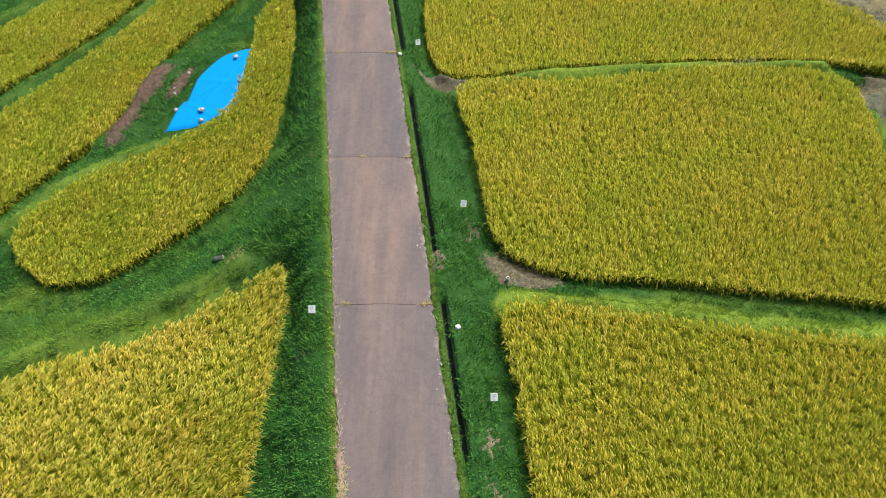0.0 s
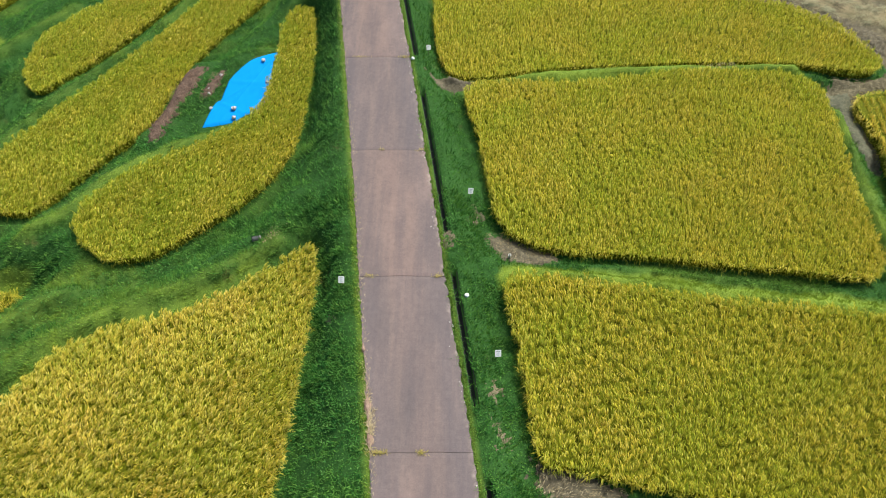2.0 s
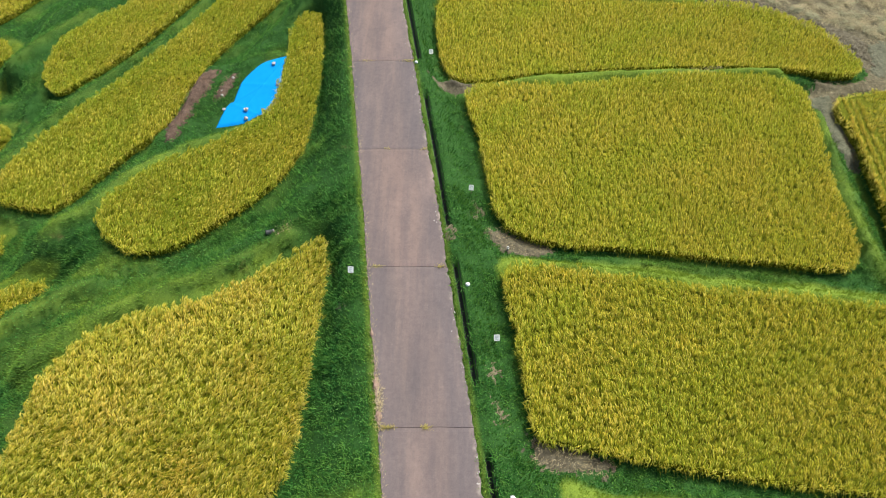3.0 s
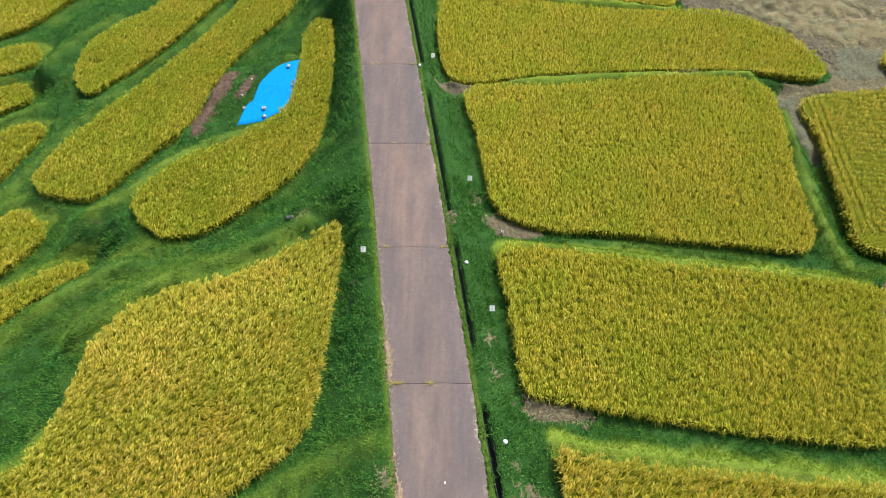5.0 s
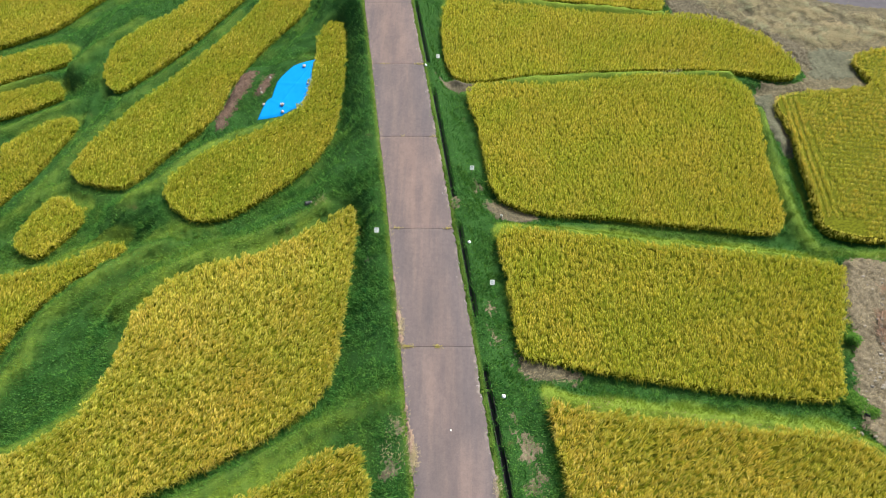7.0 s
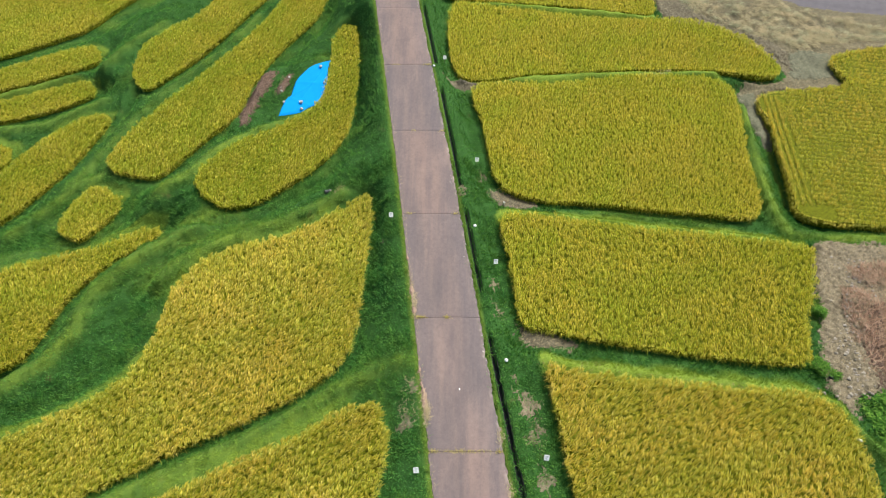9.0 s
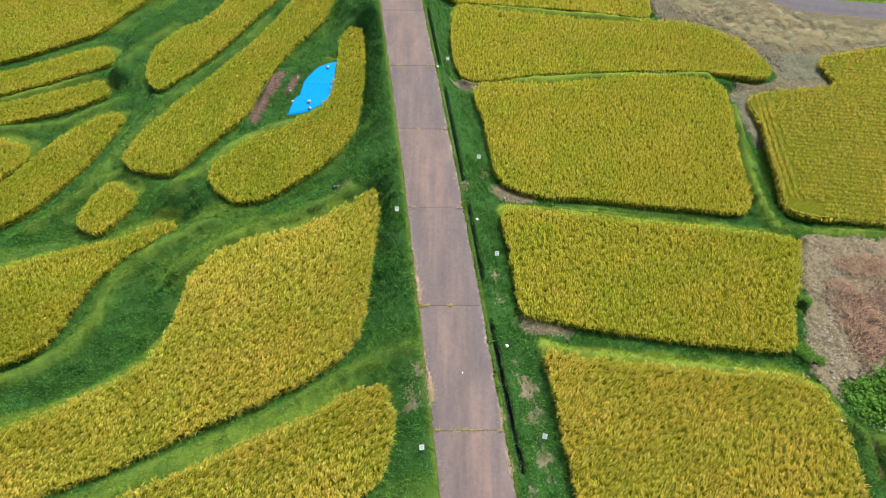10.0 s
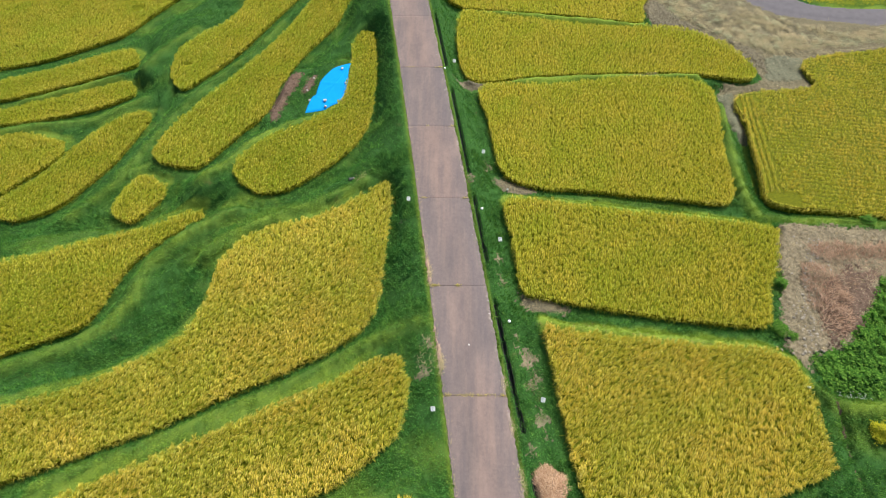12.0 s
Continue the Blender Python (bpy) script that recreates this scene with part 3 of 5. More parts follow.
# Short yellow-green grass: bund tops behind the fields, terrace crests, road edges, pale stretches.
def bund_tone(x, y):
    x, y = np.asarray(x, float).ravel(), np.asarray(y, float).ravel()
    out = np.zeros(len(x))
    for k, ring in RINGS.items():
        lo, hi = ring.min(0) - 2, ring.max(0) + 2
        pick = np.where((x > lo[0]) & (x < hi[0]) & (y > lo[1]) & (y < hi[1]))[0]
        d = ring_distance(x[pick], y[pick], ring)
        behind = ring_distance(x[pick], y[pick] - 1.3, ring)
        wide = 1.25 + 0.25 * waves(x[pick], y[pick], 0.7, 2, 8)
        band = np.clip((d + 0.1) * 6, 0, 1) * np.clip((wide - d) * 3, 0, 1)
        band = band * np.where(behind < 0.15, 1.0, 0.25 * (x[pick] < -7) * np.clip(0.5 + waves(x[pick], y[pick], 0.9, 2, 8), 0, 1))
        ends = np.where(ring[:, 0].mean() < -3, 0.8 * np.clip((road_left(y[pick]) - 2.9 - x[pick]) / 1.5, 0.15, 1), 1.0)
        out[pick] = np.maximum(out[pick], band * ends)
    # the same tone along the terrace crests, fading out to either side
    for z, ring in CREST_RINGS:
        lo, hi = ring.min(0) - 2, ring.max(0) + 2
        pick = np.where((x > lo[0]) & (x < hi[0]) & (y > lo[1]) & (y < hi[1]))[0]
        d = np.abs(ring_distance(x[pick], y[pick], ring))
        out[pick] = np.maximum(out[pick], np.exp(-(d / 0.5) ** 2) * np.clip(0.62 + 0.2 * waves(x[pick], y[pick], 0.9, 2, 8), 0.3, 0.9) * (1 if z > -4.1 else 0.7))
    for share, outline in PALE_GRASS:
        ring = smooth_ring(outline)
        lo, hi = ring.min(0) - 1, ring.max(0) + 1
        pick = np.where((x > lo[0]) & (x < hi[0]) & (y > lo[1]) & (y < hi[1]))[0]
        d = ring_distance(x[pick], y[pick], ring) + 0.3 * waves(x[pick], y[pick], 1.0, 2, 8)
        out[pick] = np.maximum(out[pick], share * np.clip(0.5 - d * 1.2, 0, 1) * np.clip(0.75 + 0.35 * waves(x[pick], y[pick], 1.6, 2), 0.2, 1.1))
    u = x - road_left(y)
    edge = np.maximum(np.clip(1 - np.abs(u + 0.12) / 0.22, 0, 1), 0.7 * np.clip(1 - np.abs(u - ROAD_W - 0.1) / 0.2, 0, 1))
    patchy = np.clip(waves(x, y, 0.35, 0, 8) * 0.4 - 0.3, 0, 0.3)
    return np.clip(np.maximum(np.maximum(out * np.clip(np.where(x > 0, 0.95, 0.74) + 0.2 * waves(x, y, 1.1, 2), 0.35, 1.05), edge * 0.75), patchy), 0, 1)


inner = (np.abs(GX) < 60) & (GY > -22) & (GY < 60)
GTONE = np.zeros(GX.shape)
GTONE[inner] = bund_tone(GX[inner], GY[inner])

nu, ny = len(US), len(YS)
idx = np.arange(nu * ny).reshape(ny, nu)
quads = np.stack([idx[:-1, :-1], idx[:-1, 1:], idx[1:, 1:], idx[1:, :-1]], -1).reshape(-1, 4)
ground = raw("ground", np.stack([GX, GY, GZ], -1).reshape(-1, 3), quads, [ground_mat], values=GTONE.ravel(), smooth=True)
tagged(ground, "terraced hillside of green grass, falling away from the road", "ground", kind="structure")


def drape(name, outline, mat, step=0.1, lift=0.06, ragged=0.15, label="", category="soil", crumble=0.0, kind="structure"):
    """A patch of another surface lying on the ground, with a ragged rim."""
    ring = smooth_ring(outline)
    lo, hi = ring.min(0) - 0.3, ring.max(0) + 0.3
    gx, gy = np.meshgrid(np.arange(lo[0], hi[0], step), np.arange(lo[1], hi[1], step))
    d = ring_distance(gx.ravel(), gy.ravel(), ring).reshape(gx.shape) + ragged * waves(gx, gy, 3.0, 2)
    keep = d < 0
    z = H(gx, gy) + np.where(d < -step * 1.5, lift, -0.03) + crumble * np.abs(waves(gx, gy, 3.0, 4))
    n = np.arange(gx.size).reshape(gx.shape)
    q = np.stack([n[:-1, :-1], n[:-1, 1:], n[1:, 1:], n[1:, :-1]], -1)
    ok = keep[:-1, :-1] | keep[:-1, 1:] | keep[1:, 1:] | keep[1:, :-1]
    q = q[ok]
    used, inv = np.unique(q, return_inverse=True)
    v = np.stack([gx.ravel(), gy.ravel(), z.ravel()], -1)[used]
    return tagged(raw(name, v, inv.reshape(-1, 4), [mat], smooth=True), label, category, kind=kind)


BARE = []


def bare(name, outline, mat, **kw):
    BARE.append(smooth_ring(outline))
    return drape(name, outline, mat, **kw)


bare("soil_plot", SOIL_RIGHT, soil_mat, crumble=0.10, label="bare brown soil plot littered with dead stalks", category="soil plot")
bare("stubble_yard", STRAW_YARD, stubble_mat, crumble=0.02, label="cut rice stubble ground covered with pale straw", category="stubble field")
bare("soil_band", [(16.6, 33.9), (19.0, 33.6), (22.0, 32.6), (23.2, 30.4), (24.1, 28.6), (25.2, 27.2), (25.5, 28.6), (25.1, 30.2), (23.3, 31.6), (20.8, 33.7), (19.2, 35.2), (17.9, 37.6), (16.6, 37.5)], pit_mat, lift=0.10, crumble=0.05, label="bare trampled brown soil round the stubble yard", category="soil")
bare("soil_strip", [(20.3, 24.4), (21.6, 24.2), (21.5, 22.0), (21.4, 20.4), (21.2, 19.2), (20.7, 19.2), (20.3, 20.5), (20.1, 22.5)], damp_mat, lift=0.09, crumble=0.03, label="strip of bare grey soil beside the rice", category="soil")
bare("soil_flat", [(25.4, 29.2), (28.5, 29.3), (28.2, 26.4), (24.9, 26.1), (25.0, 27.6)], damp_mat, lift=0.10, crumble=0.02, label="level patch of damp grey-green soil beside the rice", category="soil")
bare("red_soil", [(21.8, 5.5), (23.9, 6.5), (25.5, 6.2), (24.6, 4.6), (23.4, 2.9), (22.1, 1.6), (20.7, 0.9), (20.6, 2.2), (21.0, 4.0)], red_soil_mat, lift=0.11, crumble=0.08, ragged=0.25, label="reddish-brown soil under dead stalks", category="soil")
bare("soil_bed", BEAN_SOIL, red_soil_mat, ragged=0.15, crumble=0.07, label="bare reddish soil beside the blue sheet", category="soil bed")
bare("soil_bed", BEAN_SOIL_B, red_soil_mat, ragged=0.10, crumble=0.07, label="bare reddish soil beside the blue sheet", category="soil bed")
# the pits are not sunk: the dark soil colour stands for their shade
bare("drain_pit", [(1.5, 14.1), (2.3, 14.3), (4.4, 13.4), (4.1, 12.6), (2.4, 12.8)], pit_mat, lift=0.03, crumble=0.04, label="dug-out brown soil at the corner of a rice field", category="soil pit")
bare("drain_pit", [(2.8, 4.2), (3.6, 4.1), (5.6, 3.4), (5.3, 2.8), (3.0, 3.1)], pit_mat, lift=0.03, crumble=0.04, label="dug-out brown soil at the corner of a rice field", category="soil pit")
bare("drain_pit", [(-1.2, 24.6), (0.0, 24.9), (1.2, 24.4), (0.9, 23.6), (-0.6, 23.8)], pit_mat, lift=0.03, crumble=0.03, label="trodden pale soil at the corner of a rice field", category="soil pit")

WORN = ((2.9, -0.4, 0.45), (3.3, -1.6, 0.35), (3.5, -3.9, 0.4), (2.4, 0.6, 0.3), (1.75, 4.9, 0.35), (1.6, 6.6, 0.28), (0.0, 12.9, 0.3), (2.75, -5.8, 0.3), (1.2, 15.4, 0.3), (-2.9, -1.2, 0.4), (-2.6, 0.3, 0.3), (-4.6, 9.4, 0.2), (3.0, -2.3, 0.3), (3.6, -4.8, 0.3))
for sx, sy, sr in WORN:
    sr *= 1.2
    ring = [(sx + sr * k * math.cos(a), sy + 1.3 * sr * k * math.sin(a)) for a, k in ((0, 1.0), (1, 0.8), (2, 1.1), (3, 0.9), (4, 1.1), (5, 0.8))]
    drape("bare_spot", ring, soil_mat, step=0.06, lift=0.012, ragged=0.2, label="small worn patch of bare brown earth in the verge", category="soil")

# dark strip laid along the shallow ditch in place of its deep shade
drape("dirt_furrow", [(19.35, -2.6), (19.45, -3.9), (19.3, -5.2), (19.25, -6.3), (19.3, -7.5), (19.05, -7.5), (19.0, -6.3), (19.1, -5.0), (19.15, -3.9), (19.15, -2.6)], red_soil_mat, step=0.06, lift=0.03, ragged=0.05, label="dark soil strip for the shade in a narrow furrow of the grass bank", category="furrow")

shoulder_mat = make_soil("pinkish_dry_earth", (0.20, 0.135, 0.10), (0.33, 0.235, 0.18), (0.46, 0.36, 0.29))
for ya, yb, wide in ((-1.0, 0.6, 0.26), (0.4, 1.5, 0.12), (4.3, 4.9, 0.22), (5.2, 6.6, 0.16), (7.6, 8.3, 0.08)):
    ys = np.linspace(ya, yb, 7)
    swell = wide * np.sin(np.linspace(0.35, 2.9, 7))
    outline = [(float(road_left(y)) - 0.10, float(y)) for y in ys] + [(float(road_left(y) + w), float(y)) for y, w in zip(ys[::-1], swell)]
    drape("earth_shoulder", outline, shoulder_mat, step=0.04, lift=0.115, ragged=0.05, crumble=0.015, label="bare pinkish earth washed onto the road edge", category="soil")

far_road = drape("far_road", FAR_ROAD, asphalt_mat, step=0.15, lift=0.06, ragged=0.02, label="curving grey asphalt lane beyond the straw", category="road")

# ---------------------------------------------------------------- blades


def blades(x, y, z0, z1, lean_x, lean_y, width, droop, r, at=0.5):
    """Bent pointed leaves: four points and two faces each."""
    n = len(x)
    ln = np.hypot(lean_x, lean_y) + 1e-6
    turn = r.uniform(-0.6, 0.6, n)
    sx, sy = -lean_y / ln, lean_x / ln
    sx, sy = sx * np.cos(turn) - sy * np.sin(turn), sx * np.sin(turn) + sy * np.cos(turn)
    w = width / 2
    mx, my = x + lean_x * at, y + lean_y * at
    v = np.empty((n, 4, 3), np.float32)
    v[:, 0] = np.stack([x, y, z0], -1)
    v[:, 1] = np.stack([mx + sx * w, my + sy * w, z1], -1)
    v[:, 2] = np.stack([mx - sx * w, my - sy * w, z1], -1)
    v[:, 3] = np.stack([x + lean_x, y + lean_y, z1 - droop], -1)
    o = (np.arange(n) * 4)[:, None]
    f = np.stack([o + (0, 1, 2), o + (2, 1, 3)], 1).reshape(-1, 3)
    return v.reshape(-1, 3), f


def strokes(x, y, z0, z1, lean_x, lean_y, width, droop, r):
    """Slender upright leaves and ears, widest above the middle, with tips that bow over."""
    n = len(x)
    turn = r.uniform(-0.5, 0.5, n)
    sx, sy = np.cos(turn) * width / 2, np.sin(turn) * width / 2
    zm = z0 + 0.85 * (z1 - z0)
    v = np.empty((n, 4, 3), np.float32)
    v[:, 0] = np.stack([x, y, z0], -1)
    v[:, 1] = np.stack([x + 0.42 * lean_x + sx, y + 0.42 * lean_y + sy, zm], -1)
    v[:, 2] = np.stack([x + 0.42 * lean_x - sx, y + 0.42 * lean_y - sy, zm + 0.02], -1)
    v[:, 3] = np.stack([x + lean_x, y + lean_y, z1 - droop], -1)
    o = (np.arange(n) * 4)[:, None]
    f = np.stack([o + (0, 1, 2), o + (2, 1, 3)], 1).reshape(-1, 3)
    return v.reshape(-1, 3), f


def rice_field(key, top, angle, ring, seed, label, bend, golden, rows_apart):
    r = np.random.default_rng(seed)
    ground_z = top - RICE_H
    thing = tagged(empty("rice_field", (float(ring[:, 0].mean()), float(ring[:, 1].mean()), ground_z)), label, "rice field", "terraced rice fields")
    off = np.array(thing.location)
    # a solid block for the stems, dark so gaps between plants look shaded
    a, b = np.roll(ring, 1, 0), np.roll(ring, -1, 0)
    nrm = np.stack([(b - a)[:, 1], -(b - a)[:, 0]], -1)
    nrm /= np.linalg.norm(nrm, axis=1, keepdims=True) + 1e-9
    area = 0.5 * np.sum(ring[:, 0] * np.roll(ring[:, 1], -1) - np.roll(ring[:, 0], -1) * ring[:, 1])
    inset = ring - nrm * 0.17 * (1 if area > 0 else -1)
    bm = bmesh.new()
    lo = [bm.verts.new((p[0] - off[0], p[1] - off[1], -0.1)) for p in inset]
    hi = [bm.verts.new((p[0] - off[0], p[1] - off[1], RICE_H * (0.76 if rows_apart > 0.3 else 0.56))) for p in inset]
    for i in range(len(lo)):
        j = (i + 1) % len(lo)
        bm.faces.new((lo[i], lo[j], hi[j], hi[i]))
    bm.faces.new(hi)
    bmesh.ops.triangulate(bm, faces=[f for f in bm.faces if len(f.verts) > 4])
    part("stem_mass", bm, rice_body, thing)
    # hills of rice in rows
    c, s = math.cos(radians(angle)), math.sin(radians(angle))
    lo2, hi2 = ring.min(0), ring.max(0)
    half = np.linalg.norm(hi2 - lo2) / 2 + 1
    mid = (lo2 + hi2) / 2
    p, q = np.meshgrid(np.arange(-half, half, 0.16 if rows_apart > 0.3 else 0.165), np.arange(-half, half, rows_apart))
    p, q = p.ravel() + r.normal(0, 0.05, p.size), q.ravel() + r.normal(0, 0.015 if rows_apart > 0.3 else 0.02 if key in ("right_c", "right_d") else 0.05, q.size)
    x, y = mid[0] + p * c - q * s, mid[1] + p * s + q * c
    box_in = (x > lo2[0]) & (x < hi2[0]) & (y > lo2[1]) & (y < hi2[1])
    x, y = x[box_in], y[box_in]
    d = ring_distance(x, y, ring) + 0.09 * waves(x, y, 2.5, 4)
    for ox, oy, orad in HOLES:
        d = np.where(np.hypot(x - ox, (y - oy) * 1.3) + 0.15 * waves(x, y, 3.0, 4) < orad, 9.0, d)
    if key == "far_right":
        # three headland rows run along the ditch
        d = np.where((x < 23.0) & (d > -1.3), 9.0, d)
        t = np.arange(13.4, 23.5, 0.14)
        side = np.interp(t, [12.9, 15.1, 20.4, 23.8], [20.7, 20.9, 21.3, 21.6])
        for off_row in (0.18, 0.58, 0.98):
            x, y, d = np.append(x, side + off_row + r.normal(0, 0.015, len(t))), np.append(y, t), np.append(d, -off_row + 0 * t)
    x, y, d = x[d < 0.02], y[d < 0.02], d[d < 0.02]
    n = len(x)
    k = 22 if rows_apart > 0.3 else 12 if ring[:, 1].mean() > 29 or ring[:, 0].mean() < -24 else 14
    m = n * k
    ou, ow = r.normal(0, 0.047, m), r.normal(0, 0.10 if rows_apart > 0.3 else 0.042, m)
    ox, oy = ou * c - ow * s, ou * s + ow * c
    hx, hy = np.repeat(x, k) + 0.8 * ox, np.repeat(y, k) + 0.8 * oy
    tall = RICE_H * (1.0 + np.repeat(0.03 * waves(x, y, 1.2, 0, 8) + 0.055 * r.normal(0, 1.0, n), k)) * r.uniform(0.92, 1.06, m) - 1.0 * np.hypot(ox, oy)
    az = np.arctan2(oy, ox) + r.normal(0, 0.6, m)
    wind = np.repeat(bend + 0.35 * waves(x, y, 0.4, 0, 8) + r.normal(0, 0.35, n), k)
    length = r.uniform(0.13, 0.27, m) * (1.08 if golden else 1.0)
    lx = length * (0.4 * np.cos(az) + 0.72 * np.cos(wind))
    ly = length * (0.4 * np.sin(az) + 0.72 * np.sin(wind))
    z0 = tall - r.uniform(0.16, 0.28, m)
    ear = (np.arange(m) % k) < k * (0.3 if key == "strip_d" else 0.75 if key == "right_a" else 0.6 if golden else 0.5 if ring[:, 0].mean() > 0 else 0.34)
    width = np.where(ear, r.uniform(0.028, 0.042, m), r.uniform(0.02, 0.032, m))
    droop = np.where(ear, r.uniform(0.0, 0.09, m), r.uniform(-0.05, 0.04, m))
    v, f = strokes(hx, hy, z0, tall, lx, ly, width, droop, r)
    # leaves that hang over the rim
    out = nrm * (1 if area > 0 else -1)
    span = np.linalg.norm(np.roll(ring, -1, 0) - ring, axis=1)
    e = int(span.sum() * 130)
    pick = r.choice(len(ring), e, p=span / span.sum())
    t = r.uniform(0, 1, e)[:, None]
    base = ring[pick] * (1 - t) + np.roll(ring, -1, 0)[pick] * t
    o = out[pick]
    base = base - o * r.uniform(0.05, 0.24, e)[:, None] + (0.05 * waves(base[:, 0], base[:, 1], 2.5, 4) * -1)[:, None] * o
    side = r.normal(0, 0.09, (e, 2))
    rz = r.uniform(0.15, 0.98, e)
    rl = r.uniform(0.04, 0.14, e)[:, None]
    v2, f2 = blades(base[:, 0], base[:, 1], RICE_H * rz * 0.55, RICE_H * rz, *(o * rl + side).T, r.uniform(0.018, 0.03, e), r.uniform(0.03, 0.16, e), r, 0.4)
    rim_ear = (rz > 0.45) & (r.uniform(0, 1, e) < 0.65)
    f = np.concatenate([f, f2 + len(v)])
    v = np.concatenate([v, v2])
    ear = np.concatenate([ear, rim_ear])
    v -= np.array([off[0], off[1], 0], np.float32)
    slots = np.repeat(np.where(ear, 0, 1), 2)
    tagged(raw("rice_plants", v, f, [gold_ear, gold_leaf] if golden else [rice_ear, rice_leaf], slots, thing), kind="stuff")


LABELS = {"islet": "tiny islet plot of ripe golden rice among grass", "great_left": "large curving field of ripe golden rice", "far_right": "ripe yellow rice field planted in straight rows",
          "bean_shaped": "bean-shaped strip of ripe rice beside the blue sheet", "long": "long narrow strip of ripe golden rice"}
for seed, (key, (top, angle, pts)) in enumerate(FIELDS.items()):
    rice_field(key, top, angle, RINGS[key], 100 + seed, LABELS.get(key, "terraced field of ripe golden rice edged with grass"), 0.9 if pts[0][0] < -2.5 else 1.2 if key in ("right_a", "far_right") else 1.75, key in ("great_left", "near_left", "nearest_left", "right_a", "far_right"), 0.40 if key == "far_right" else 0.235)

# ---------------------------------------------------------------- grass


def grass(name, x0, x1, y0, y1, count, seed, label):
    r = np.random.default_rng(seed)
    x, y = r.uniform(x0, x1, count), r.uniform(y0, y1, count)
    u = x - road_left(y)
    ok = (grid_at(GNEAR, x, y) > -0.12) & ((u < 0.02 + 0.05 * waves(x, y, 3, 4)) | (u > ROAD_W - 0.02 - 0.05 * waves(x, y, 3, 4)))
    for a, b in DRAINS:
        ok &= ~((y > a) & (y < b) & (np.abs(u - drain_u(y)) < 0.115))
    for ring in BARE + [smooth_ring(TARP), smooth_ring(FAR_ROAD)]:
        lo, hi = ring.min(0) - 0.5, ring.max(0) + 0.5
        near = np.where(ok & (x > lo[0]) & (x < hi[0]) & (y > lo[1]) & (y < hi[1]))[0]
        if len(near):
            ok[near] &= ring_distance(x[near], y[near], ring) + 0.12 * waves(x[near], y[near], 2.0, 2) > -0.05
    thin = waves(x, y, 0.8, 2)
    ok &= r.uniform(0, 1, count) < np.clip(1.25 - 0.5 * np.maximum(thin, 0), 0.25, 1)
    for sx, sy, sr in WORN:
        ok &= (np.hypot(x - sx, (y - sy) / 1.3) > sr * 1.7) | (r.uniform(0, 1, count) < 0.65)
    x, y = x[ok], y[ok]
    n = len(x)
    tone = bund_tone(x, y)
    z = H(x, y)
    lush = np.clip(0.8 + 0.4 * waves(x, y, 1.3, 2) + 0.35 * waves(x, y, 3.5, 4), 0.25, 1.9) * (1 - 0.4 * tone)
    hgt = r.uniform(0.06, 0.17, n) * lush
    fall_x, fall_y = H(x - 0.3, y) - H(x + 0.3, y), H(x, y - 0.3) - H(x, y + 0.3)
    steep = np.clip(np.hypot(fall_x, fall_y) / 0.5, 0, 1)
    flat_az = 4.2 + waves(x, y, 1.5, 0, 8) * 0.8
    az = np.arctan2(steep * fall_y / 0.3 + 0.5 * np.sin(flat_az), steep * fall_x / 0.3 + 0.5 * np.cos(flat_az)) + r.normal(0, 1.5 - 0.4 * steep, n)
    ln = hgt * r.uniform(0.5, 1.5, n)
    w = r.uniform(0.01, 0.022, n)
    sx, sy = -np.sin(az) * w, np.cos(az) * w
    tip = np.stack([x + np.cos(az) * ln, y + np.sin(az) * ln, z + hgt], -1)
    v = np.empty((n, 3, 3), np.float32)
    v[:, 0] = np.stack([x - sx, y - sy, z - 0.02], -1)
    v[:, 1] = np.stack([x + sx, y + sy, z - 0.02], -1)
    v[:, 2] = tip
    f = np.arange(n * 3).reshape(n, 3)
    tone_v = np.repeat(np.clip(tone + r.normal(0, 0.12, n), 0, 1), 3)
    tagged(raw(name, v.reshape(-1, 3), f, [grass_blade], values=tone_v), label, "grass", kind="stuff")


grass("grass", -38, 30, -13, 16, 1280000, 31, "lush green grass on the road verges and banks")
grass("grass", -45, 46, 16, 46, 860000, 32, "green grass on the far terraces and banks")

# ---------------------------------------------------------------- road of concrete slabs
road = tagged(empty("road", (0, 0, 0)), "narrow farm road of worn pinkish concrete slabs", "road", kind="structure")
JOINTS = [-24.0, -16.9, -9.8, -2.8, 4.2, 11.2, 18.2, 25.05, 32.1, 39.1, 46.1, 53.1]


